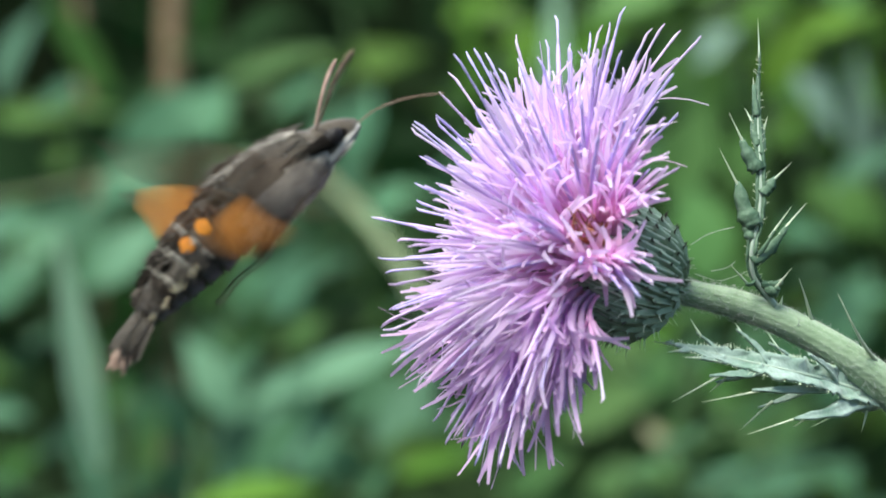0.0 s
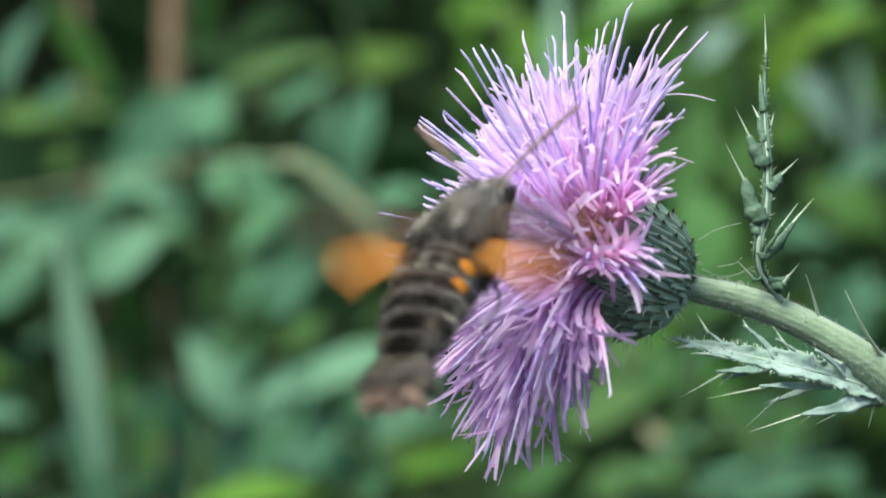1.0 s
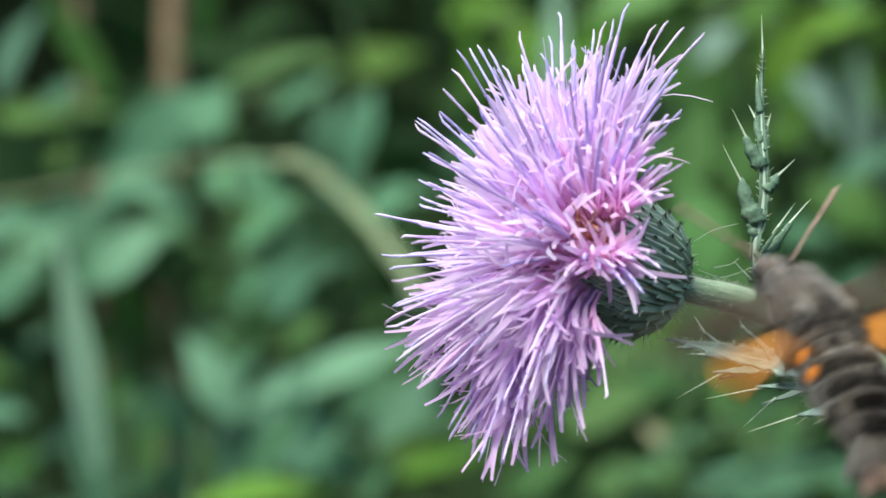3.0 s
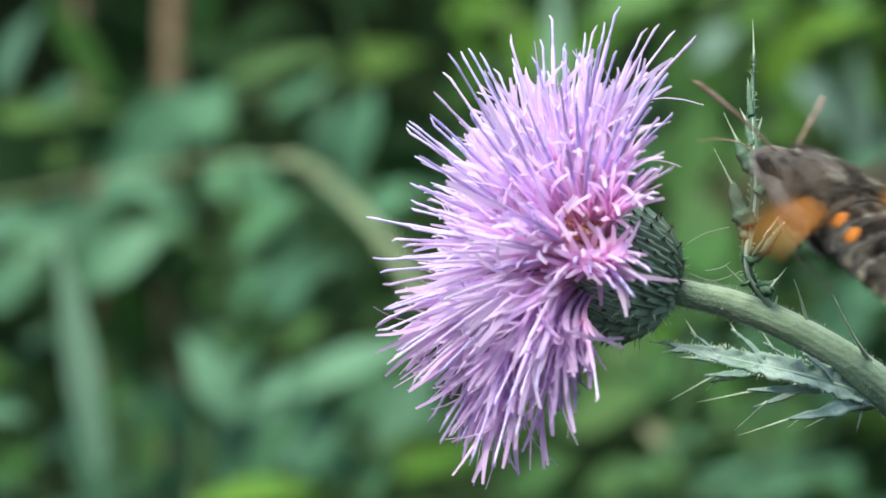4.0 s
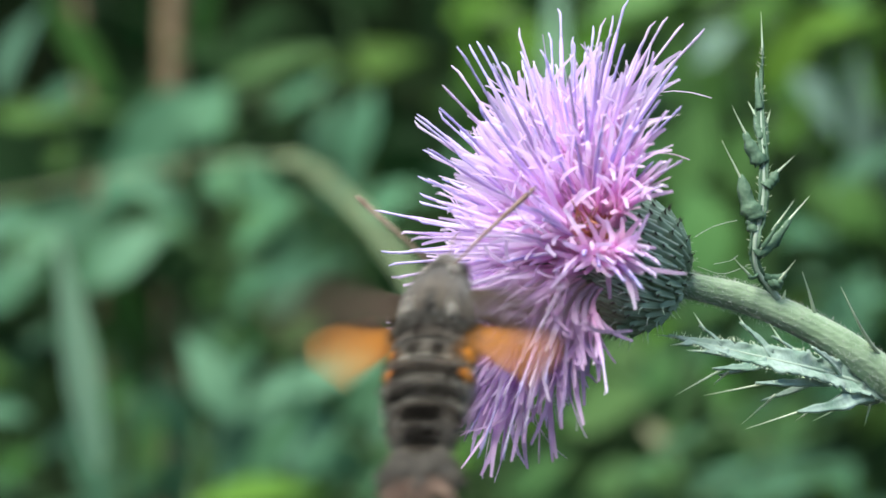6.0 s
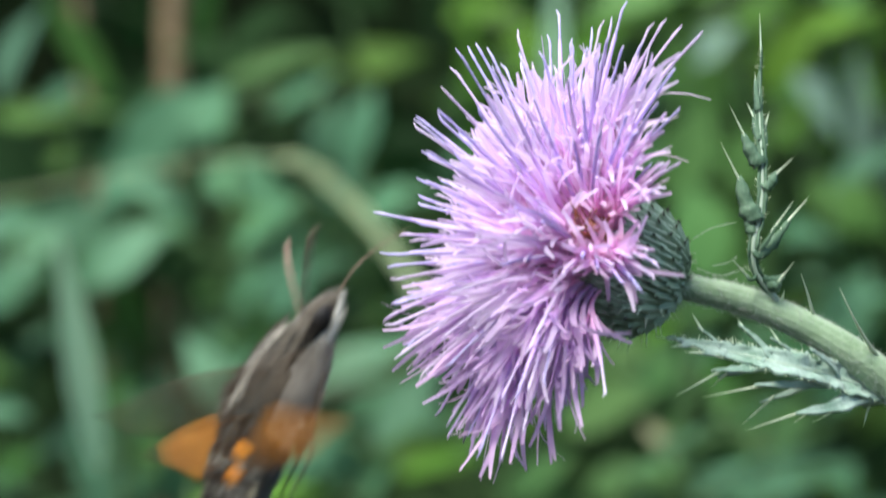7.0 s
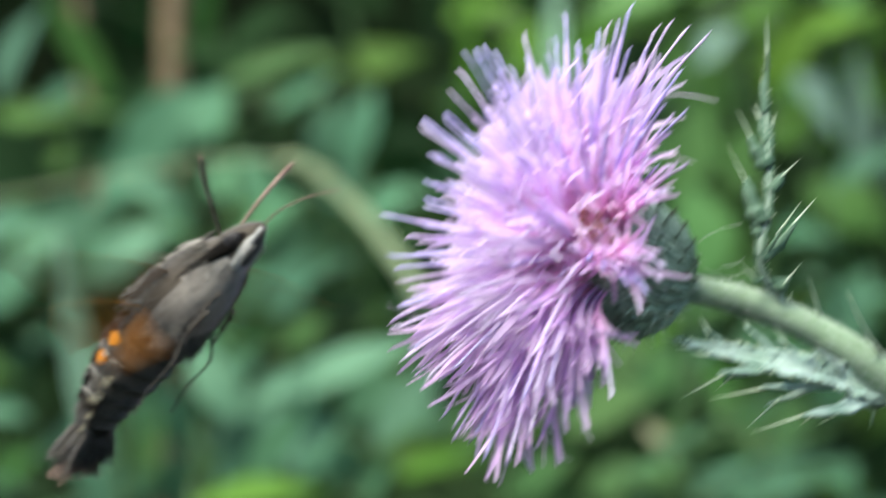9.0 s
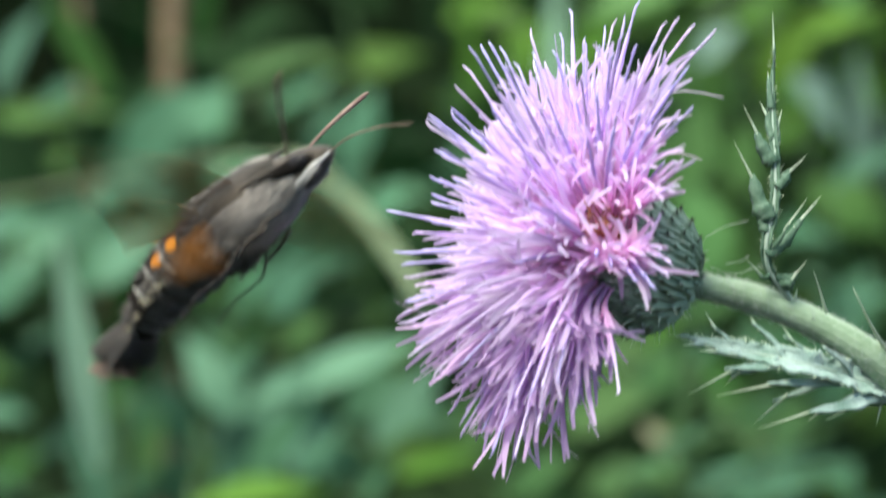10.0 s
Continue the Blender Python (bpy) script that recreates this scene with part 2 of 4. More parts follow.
def build_spiny_leaf(line, width, lobes, mat, label, face, seed, prickles, apex, flare=1.1, puff=0.0):
    """A spiny leaf: a crinkled blade along the line and side lobes, each drawn out into a spine.
    lobes: place on the line, end of the lobe, its width in mm, tip of its spine."""
    rnd = random.Random(seed)
    n, across = 80, 5
    pts = glide(line, n)
    bm = bmesh.new()
    rows, dirs = [], []
    for i, c in enumerate(pts):
        d = (pts[min(i + 1, n)] - pts[max(i - 1, 0)]).normalized()
        side = d.cross(Vector(face)).normalized()
        up = side.cross(d).normalized()
        t = i / n
        w = width * (0.35 + 0.65 * math.sin(math.pi * min(1, 0.15 + t * 0.85)) ** 0.7) * (1 - t ** 6) * min(1, 0.3 + t / 0.10)
        w = max(w, width * 0.05)
        row = []
        for j in range(-across, across + 1):
            k = j / across
            edge = abs(j) == across
            ww = w * (1 + (0.35 * noise.noise((t * 26, k * 3, seed)) + 0.15 * rnd.uniform(-1, 1) if edge else 0))
            lift = 0.34 * abs(k) ** 1.4 * w + 0.30 * w * noise.noise((t * 22, k * 2.2, seed + 5.5)) * min(1, abs(k) * 2) + 0.10 * w * math.sin(t * 88 + abs(k) * 5) * abs(k)
            row.append(bm.verts.new(c + side * (k * ww) + up * lift))
        rows.append(row)
        dirs.append((d, side, up, w))
    for a, b in zip(rows, rows[1:]):
        for k in range(2 * across):
            bm.faces.new((a[k], a[k + 1], b[k + 1], b[k]))
    spines = []
    for place, end, foot, tip in lobes:
        i = min(n - 1, max(0, round(place * n)))
        d, side, up, w = dirs[i]
        sd = 1 if (end - pts[i]).dot(side) > 0 else -1
        s0 = pts[i] + side * (sd * w * 0.4)
        bow = (end - s0).length * 0.10
        path = glide([s0, (s0 + end) / 2 - d * bow, end], 10)
        prev = None
        lat = (end - s0).cross(up).normalized()
        for j, c in enumerate(path):
            t = j / 10
            half = foot * 0.00050 * (math.sin(math.pi * (0.30 + 0.66 * t)) * (1 + 0.3 * rnd.uniform(-1, 1)) + 0.08 + flare * (1 - t) ** 3)
            row = [bm.verts.new(c + lat * (k * half) + up * (0.22 * abs(k) * half + puff * half * (1 - k * k) + 0.1 * half * rnd.uniform(-1, 1))) for k in (-1, -0.5, 0, 0.5, 1)]
            if prev:
                for k in range(4):
                    bm.faces.new((prev[k], prev[k + 1], row[k + 1], row[k]))
            prev = row
        spines.append((end.lerp(s0, 0.25), tip, 0.00020))
    leaf = part("leaf", bm, mat, thistle, label)
    sol = leaf.modifiers.new("thick", "SOLIDIFY")
    sol.thickness, sol.offset = 0.0003, 0
    bm = bmesh.new()
    tube(bm, [p + dirs[i][2] * 0.00006 for i, p in enumerate(pts)], [0.00042 * (1 - 0.85 * i / n) for i in range(n + 1)], 8)
    part("midrib", bm, M_RIB, leaf, "pale raised midrib")
    spines.append((pts[-4], apex, 0.00016))
    for a, b, rr in spines:
        spine(a, b, rr, leaf)
    bm = bmesh.new()
    for _ in range(prickles):
        i = rnd.randrange(5, n)
        d, side, up, w = dirs[i]
        sd = rnd.choice((-1, 1))
        p = pts[i] + side * (sd * w * 0.95) + up * w * 0.3
        q = p + (side * sd * rnd.uniform(0.5, 1) + d * rnd.uniform(-0.2, 0.9) + up * rnd.uniform(-0.2, 0.5)) * rnd.uniform(0.0003, 0.0008)
        tube(bm, [p, q], [0.00005, 0.00002], 4)
    tagged(part("prickle", bm, M_SPINE, leaf, "tiny pale marginal prickles"), kind="stuff")
    return leaf


def build_leaves():
    build_spiny_leaf(
        [at(56.5, 7, -19.1), at(53.3, 4.5, -18.2), at(48.2, 1, -16.5), at(42.1, -4, -14.9), at(34.7, -5, -13.2), at(27.3, -5, -11.4)], 0.0019,
        [(0.68, at(32.5, -7.5, -15.4), 0.9, at(27.8, -9, -18.6)), (0.43, at(37.8, -7, -17.2), 1.1, at(31.3, -8, -18.7)), (0.22, at(43.1, -5, -20.8), 1.5, at(36.6, -7, -22.8)),
         (0.10, at(49.2, 3, -20.3), 0.8, at(45.8, 2, -22.3)), (0.47, at(39.1, 0, -19.7), 0.7, at(36.9, 1, -22.6)), (0.08, at(52.7, 5, -20.5), 0.5, at(52.5, 4, -23.0)),
         (0.70, at(33.6, -3, -16.4), 0.7, at(32.9, -3, -17.6)), (0.30, at(44.8, 2, -21.2), 0.5, at(43.7, 3, -22.4)),
         (0.66, at(36.0, -5, -9.8), 0.6, at(35.8, -5, -9.0)), (0.50, at(40.1, -4, -11.5), 0.42, at(39.7, -4, -9.9)), (0.83, at(31.0, -5, -10.2), 0.32, at(30.3, -5, -8.5)),
         (0.36, at(45.1, -3, -12.9), 0.9, at(44.8, -3, -12.5)), (0.92, at(28.7, -6, -12.5), 0.6, at(27.3, -7, -12.6)), (0.80, at(30.7, -6, -13.3), 0.6, at(29.2, -7, -13.2))],
        M_LEAF, "pale blue-green spiny lobed leaf", (0.1, -0.88, 0.48), 3, 260, at(25.4, -5, -11.3))
    build_spiny_leaf(
        [at(41.3, 1, -7.0), at(38.6, -1, -3.4), at(38.2, -2, 0.1), at(39.1, -2, 4.3), at(39.3, -2, 9.5), at(39.1, -1, 14.1), at(39.1, 0, 19.7), at(39.4, 0, 24.5)], 0.00064,
        [(0.38, at(36.4, -2, 8.3), 2.2, at(34.0, -3, 12.5)), (0.58, at(36.9, -2, 13.5), 1.7, at(35.2, -3, 16.9)), (0.50, at(41.1, -2, 8.9), 1.3, at(43.0, -3, 10.7)),
         (0.22, at(42.7, -1, 2.9), 1.4, at(45.1, -1, 5.8)), (0.24, at(40.9, -3, 2.3), 0.4, at(42.9, -4, 5.3)), (0.06, at(41.6, -1, -4.7), 1.5, at(43.2, -2, -2.2)),
         (0.12, at(37.2, -3, -4.3), 0.5, at(35.4, -4, -2.0)), (0.32, at(37.3, -2, 3.4), 1.0, at(36.4, -2, 3.8)), (0.68, at(38.3, 0, 16.5), 0.7, at(37.5, 0, 17.5)),
         (0.64, at(39.8, 0, 15.4), 0.6, at(40.3, 0, 16.5)), (0.78, at(38.6, 0, 20.4), 0.7, at(38.5, 0, 21.3)), (0.10, at(42.2, 0, -4.1), 1.0, at(42.7, 0, -3.3))],
        M_BUDLEAF, "narrow folded grey-green young leaf with long spines", (-0.25, -0.95, 0.1), 8, 110, at(39.1, 0, 28.7), 0.0, 0.7)
    spine(at(46.1, 2.2, -9.2), at(44.1, -1, -3.6), 0.00026, thistle, 0.0003)
    spine(at(54.0, 3, -14.1), at(48.8, -2, -5.5), 0.00032, thistle, -0.0005)
    spine(at(54.3, 3, -14.2), at(49.9, -3, -8.0), 0.00028, thistle, -0.0005)
    spine(at(42.0, 1.5, -7.3), at(42.3, 1, -5.8), 0.0003, thistle)


build_leaves()


def build_silk():
    for a, b, c in (((30.4, -4, 0.5), (32.8, -4, 1.9), (35.8, -4, 2.7)), ((31.0, -3, -3.0), (34.0, -3, -3.9), (37.2, -3, -2.9)),
                    ((33.0, -3, -2.7), (35.0, -3, -2.3), (36.0, -3, -1.6))):
        bm = bmesh.new()
        tube(bm, glide([at(*a), at(*b), at(*c)], 12), [0.000035] * 13, 4)
        part("silk_strand", bm, M_SILK, thistle, "thin pale spider silk")


build_silk()

head = new("flower_head")
head.parent = thistle
head.location = NECK
tagged(head, "lilac thistle head opening from a green bracted cup")
E1 = AXIS.cross(Vector((0, 1, 0))).normalized()
E2 = AXIS.cross(E1).normalized()
CUP = 0.0150                                     # length of the cup


def cup_radius(u):
    """The cup's radius at u from 0 (stem) to 1 (mouth)."""
    if u < 0.5:
        return 0.0079 * math.sqrt(max(0.02, 1 - abs(1 - u / 0.5) ** 2.4))
    return 0.0079 * (1 - 0.22 * ((u - 0.5) / 0.5) ** 2)


def bract_mesh(seed, spiny):
    """One bract of the cup: z along the cup towards the mouth, y outwards; a keeled scale drawn out into a spine."""
    rnd = random.Random(seed)
    b = bmesh.new()
    rows = []
    for i in range(7):
        t = i / 6
        w = 0.00060 * (1 if t < 0.7 else max(0.10, 1 - ((t - 0.7) / 0.3) ** 1.4))
        y = 0.00002 + 0.00022 * t
        keel = 0.00046 * (1 - 0.35 * t)
        z = 0.0042 * t
        rows.append([b.verts.new((k * w, y + keel * h, z)) for k, h in ((-1, -0.75), (-0.6, 0.10), (-0.2, 0.90), (0, 1.0), (0.2, 0.90), (0.6, 0.10), (1, -0.75))])
    for i, (p, q) in enumerate(zip(rows, rows[1:])):
        for k in range(6):
            f = b.faces.new((p[k], q[k], q[k + 1], p[k + 1]))
            f.material_index = 1 if k in (2, 3) and i < 5 else 0
            f.smooth = True
    lean = rnd.uniform(0.5, 1.0)
    ln_ = 0.00060 if spiny < 2 else 0.0018
    sx = rnd.uniform(-0.25, 0.25)
    tube(b, [(0, 0.00030, 0.0036), (sx * ln_ * 0.3, 0.00042 + 0.3 * ln_ * lean, 0.0039 + ln_ * 0.35), (sx * ln_, 0.00050 + ln_ * lean, 0.0039 + ln_ * 0.9)],
         [0.00019, 0.00012, 0.00002] if spiny < 2 else [0.00012, 0.00008, 0.00002], 5, 2 if spiny < 2 else 3)
    me = bpy.data.meshes.new("bract")
    b.to_mesh(me)
    b.free()
    for m in (M_BRACT, M_RIDGE, M_TIP, M_SPINE):
        me.materials.append(m)
    return me


def build_cup():
    bm = bmesh.new()
    rings = []
    for i in range(21):
        u = i / 20
        r = cup_radius(u) - 0.0001
        c = AXIS * (u * CUP)
        rings.append([bm.verts.new(c + E1 * (r * math.cos(a)) + E2 * (r * math.sin(a))) for a in [k * math.pi / 18 for k in range(36)]])
    for a, b in zip(rings, rings[1:]):
        for k in range(36):
            bm.faces.new((a[k], a[(k + 1) % 36], b[(k + 1) % 36], b[k]))
    bm.faces.new(rings[0][::-1])
    bm.faces.new(rings[-1])
    part("cup", bm, M_BRACT, head)
    dark = [bract_mesh(v, 0) for v in range(4)]
    pale = [bract_mesh(10 + v, 2) for v in range(3)]
    rnd = random.Random(11)
    count = 280
    for k in range(count):
        u = 0.02 + 0.84 * (k / count) ** 0.95
        a = k * 2.399963
        r = cup_radius(u)
        r2 = cup_radius(u + 0.05)
        out = E1 * math.cos(a) + E2 * math.sin(a)
        c = AXIS * (u * CUP) + out * r
        z = (AXIS * (0.05 * CUP) + out * (r2 - r)).normalized()
        y = (out - z * out.dot(z)).normalized()
        x = y.cross(z)
        m = Matrix((x, y, z)).transposed().to_4x4()
        m.translation = c
        s = (0.50 + 0.50 * min(1, u / 0.30)) * rnd.uniform(0.93, 1.07)
        me = rnd.choice(pale if (out.z < -0.45 and rnd.random() < 0.6) else dark)
        piece("bract", me, head, m @ Matrix.Rotation(rnd.uniform(-0.08, 0.08), 4, "Y") @ Matrix.Diagonal((s, 0.6 + 0.4 * s, s, 1)))
    # cobwebby hairs at the foot of the cup
    bm = bmesh.new()
    for _ in range(170):
        a, u = rnd.uniform(0, 6.283), rnd.uniform(0.0, 0.10)
        out = E1 * math.cos(a) + E2 * math.sin(a)
        p = AXIS * (u * CUP) + out * cup_radius(u) * rnd.uniform(0.7, 1.02)
        q = p + (out * rnd.uniform(0.1, 0.9) - AXIS * rnd.uniform(0.2, 1.2) + E1 * rnd.uniform(-0.5, 0.5)) * rnd.uniform(0.0006, 0.0017)
        tube(bm, glide([p, (p + q) / 2 + out * 0.0003, q], 4), [0.00003] * 4 + [0.00001], 3, cap=False)
    tagged(part("cup_hair", bm, M_SILK, head, "cobwebby pale hairs at the foot of the cup"), kind="stuff")


build_cup()


def floret(rnd, base, d0, d1, length, sag, young, ripe, plain):
    """One floret from its base: a slender tube that bends from d0 to d1, five narrow strap lobes, a violet anther column and the style.
    sag: how far it bends towards the ground on the way."""
    b = bmesh.new()
    n = 20
    line, ways = [Vector((0, 0, 0))], []
    kink = Vector((rnd.uniform(-1, 1), rnd.uniform(-1, 1), rnd.uniform(-1, 1))) * 0.10
    for i in range(n):
        t = (i + 0.5) / n
        k = min(1.0, t / 0.55)
        d = (d0 * (1 - k) + d1 * k + Vector((-0.10, -0.05, -1)) * (sag * t * t) + kink * (t - 0.3)).normalized()
        ways.append(d)
        line.append(line[-1] + d * (length / n))
    ways.append(ways[-1])

    def spot(t):
        u = max(0.0, min(0.9999, t)) * n
        k = int(u)
        return line[k].lerp(line[k + 1], u - k)

    throat = rnd.uniform(0.50, 0.62) if plain else rnd.uniform(0.44, 0.56)
    lobe_len = length * (rnd.uniform(0.32, 0.40) if plain else rnd.uniform(0.25, 0.34))
    fat = 1.25 if plain else 1.0
    tube(b, [spot(throat * f) for f in (0, 0.35, 0.65, 0.82, 0.92, 1.0)], [r * fat for r in (0.00020, 0.00022, 0.00026, 0.00036, 0.00048, 0.00052)], 7, 0, cap=False)
    p0, d = spot(throat * 0.97), ways[int(throat * n)]
    side = d.orthogonal().normalized()
    up = d.cross(side)
    spin = rnd.uniform(0, 6.283)
    for j in range(5):
        a = spin + j * 1.2566 + rnd.uniform(-0.3, 0.3)
        o = side * math.cos(a) + up * math.sin(a)
        lat = d.cross(o)
        open_ = rnd.uniform(0.0, 0.20) if plain else rnd.uniform(0.06, 0.42) + (0.20 if young else 0)
        curl = rnd.uniform(-0.35, 0.5) if rnd.random() < 0.7 else rnd.uniform(0.5, 1.4)
        ln_ = lobe_len * rnd.uniform(0.75, 1.2)
        rnd_bend = rnd.uniform(-0.22, 0.22)
        prev = None
        for i in range(6):
            t = i / 5
            c = p0 + o * 0.00040 + d * (ln_ * t * (1 - 0.30 * max(0, curl) * t)) + o * (ln_ * (open_ * t + curl * t * t * 0.45))
            c += lat * (ln_ * rnd_bend * t * t)
            w = (0.00042 if young else 0.00038) * (1 - 0.55 * t ** 3)
            row = [b.verts.new(c - lat * w + o * 0.00007), b.verts.new(c), b.verts.new(c + lat * w + o * 0.00007)]
            if prev:
                for q in range(2):
                    b.faces.new((prev[q], prev[q + 1], row[q + 1], row[q])).material_index = 0
            prev = row
    if young:
        tube(b, [spot(f) for f in (throat, throat + 0.10, throat + 0.22)], [0.00022, 0.00026, 0.00012], 6, 1, cap=False)
        for _ in range(4):
            q = spot(throat + 0.1) + Vector((rnd.uniform(-1, 1), rnd.uniform(-1, 0.3), rnd.uniform(-1, 1))) * 0.0011
            tube(b, [spot(throat), (spot(throat) + q) / 2, q], [0.00010, 0.00008, 0.00004], 4, 1, cap=False)
    elif not plain:
        col = rnd.uniform(0.76, 0.86)             # where the anther column ends
        tube(b, [spot(f) for f in (throat, throat + 0.08, (throat + col) / 2, col - 0.03, col)], [0.00022, 0.00028, 0.00031, 0.00027, 0.00020], 6, 1, cap=False)
        ps = [spot(f) for f in (col - 0.03, col + 0.03, 0.92, 0.935, 0.965, 1.0)]
        ps[-1] = ps[-1] + Vector((rnd.uniform(-1, 1), rnd.uniform(-1, 1), rnd.uniform(-1, 1))) * 0.0004
        tube(b, ps, [0.00020, 0.00016, 0.00014, 0.00019, 0.00016, 0.00007], 6, 2)
    me = bpy.data.meshes.new("floret")
    b.to_mesh(me)
    b.free()
    for m in (M_DEEPCOROLLA if plain else M_COROLLA, M_ANTHER if young else (M_COLUMN if ripe else M_COROLLA), M_STYLE if ripe else M_PINKSTYLE):
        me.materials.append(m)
    me.shade_smooth()
    ob = new("floret", me)
    ob.parent = head
    ob.location = base
    return ob


HEART = Vector((-0.03, -0.955, 0.29)).normalized()


def turn_of(v):
    """The angle round the head's axis at which a way stands out."""
    return math.atan2(Vector(v).dot(E2), Vector(v).dot(E1))


# where the florets part and show the cup: angle round the axis, push, width
PARTINGS = [(turn_of((0.33, -0.86, -0.38)), 0.17, 0.34), (turn_of((0.47, -0.78, 0.22)), 0.12, 0.3)]


def build_florets():
    rnd = random.Random(21)
    mouth = AXIS * (CUP * 0.86)
    count = 300
    for k in range(count):
        q = math.sqrt((k + 0.5) / count)
        a = k * 2.399963 + 1.0 + rnd.uniform(-0.15, 0.15)
        for mid, push, wide in PARTINGS:
            gap = (a - mid + math.pi) % (2 * math.pi) - math.pi
            a += math.copysign(push, gap) * math.exp(-(gap / wide) ** 2) * min(1, max(0, (q - 0.5) / 0.3))
        out = E1 * math.cos(a) + E2 * math.sin(a)
        clump = noise.noise(out * 2.8 + Vector((q * 4, 3.1, 0)))
        low = min(1, max(0, -out.z - 0.15) / 0.5)
        right = max(0, out.dot(Vector((0.90, -0.44, 0.0))))
        reach = radians(98 + 8 * max(0, out.z) + 3 * low - 12 * right)
        theta = min(reach * q + rnd.uniform(-0.08, 0.08) + 0.15 * clump * min(1, q * 1.5), reach * 1.02)
        begin = theta * 0.42
        d0 = AXIS * math.cos(begin) + out * math.sin(begin)
        d1 = AXIS * math.cos(theta) + out * math.sin(theta)
        swirl = Matrix.Rotation(rnd.uniform(-0.10, 0.10) + 0.22 * noise.noise(out * 2.2 + Vector((0, 7.7, q * 3))), 3, d0)
        d1 = swirl @ d1
        if d1.z < -0.25 and out.y < 0.3:
            d1.x = min(d1.x, 0.24)
            d1.normalize()
        high = max(0, out.z) * q
        length = (0.0293 - 0.0033 * q + 0.0074 * high ** 3 + 0.0007 * low * q) * (1 - 0.38 * right * q) * rnd.uniform(0.88, 1.04)
        length *= 1 - 0.09 * math.exp(-((d1.x + 0.90) / 0.20) ** 2 - ((d1.z - 0.38) / 0.20) ** 2) + 0.11 * math.exp(-((d1.x + 0.60) / 0.22) ** 2 - ((d1.z - 0.78) / 0.25) ** 2)
        if rnd.random() < 0.28:                   # younger florets, not yet at full length
            length *= rnd.uniform(0.62, 0.88)
        young = d1.dot(HEART) > 0.965
        if young:
            length *= 0.62
        side_on = math.sqrt(max(0, 1 - d1.y * d1.y))
        ripe = not young and rnd.random() < (0.75 if side_on > 0.9 and d1.z > -0.55 else 0.30)
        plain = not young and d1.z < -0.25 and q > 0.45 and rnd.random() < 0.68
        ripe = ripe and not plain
        base = mouth + out * (q * 0.0056) - AXIS * 0.002
        floret(rnd, base, d0, d1, length, 0.55 * low * q + 0.06 * q + 0.25 * right * q, young, ripe, plain)


build_florets()


def build_stamens():
    """Withered brown stamens in the heart of the head."""
    rnd = random.Random(14)
    mid = AXIS * (CUP * 0.86) + HEART * 0.0145
    for i in range(16):
        foot = mid - HEART * 0.004 + Vector((rnd.uniform(-1, 1), 0, rnd.uniform(-1, 1))) * 0.0012
        tip = mid + Vector((rnd.uniform(-1, 1) * 0.0024, -rnd.uniform(0.0, 0.003), rnd.uniform(-1, 1) * 0.0020))
        bm = bmesh.new()
        tube(bm, glide([foot, (foot + tip) / 2 + Vector((rnd.uniform(-1, 1), -0.6, rnd.uniform(-1, 1))) * 0.0008, tip], 6), [0.00010] * 5 + [0.00008, 0.00005], 5)
        part("stamen", bm, M_ANTHER, head, "withered brown stamen")


build_stamens()


# ---- moth ----
def station_mesh(bm, stations, seg=28, slot=0, jitter=0.0, rnd=None):
    """Rings across x: x, half width, half height, rise of the middle."""
    rings = []
    for x, ry, rz, z0 in stations:
        ring = []
        for k in range(seg):
            a = 2 * math.pi * k / seg
            j = 1 + (jitter * rnd.uniform(-1, 1) if rnd else 0)
            ring.append(bm.verts.new((x * 0.001, ry * 0.001 * math.cos(a) * j, (z0 + rz * math.sin(a) * j) * 0.001)))
        rings.append(ring)
    for a, b in zip(rings, rings[1:]):
        for k in range(seg):
            bm.faces.new((a[k], a[(k + 1) % seg], b[(k + 1) % seg], b[k])).material_index = slot
    bm.faces.new(rings[0][::-1]).material_index = slot
    bm.faces.new(rings[-1]).material_index = slot


def tufts(bm, rnd, count, spot, length, thick, slot=0):
    """Short hairs lying backwards on a body; spot(rnd) gives place and outward way in mm."""
    for _ in range(count):
        p, o = spot(rnd)
        p, o = Vector(p) * 0.001, Vector(o).normalized()
        d = (Vector((-1, 0, 0)) + o * rnd.uniform(0.15, 0.6) + Vector((0, rnd.uniform(-0.3, 0.3), rnd.uniform(-0.3, 0.3)))).normalized()
        tube(bm, [p, p + d * length * rnd.uniform(0.6, 1.2)], [thick, thick * 0.2], 3, slot, cap=False)


def ellipse_spot(x0, x1, ry0, rz0, ry1, rz1, z0, lo=0.0, hi=6.283):
    def spot(rnd):
        t = rnd.random()
        a = rnd.uniform(lo, hi)
        ry, rz = ry0 + (ry1 - ry0) * t, rz0 + (rz1 - rz0) * t
        return (x0 + (x1 - x0) * t, ry * math.cos(a), z0 + rz * math.sin(a)), (0, math.cos(a), math.sin(a))
    return spot


ARCH = radians(1000)                             # bend of the abdomen for each metre of its length


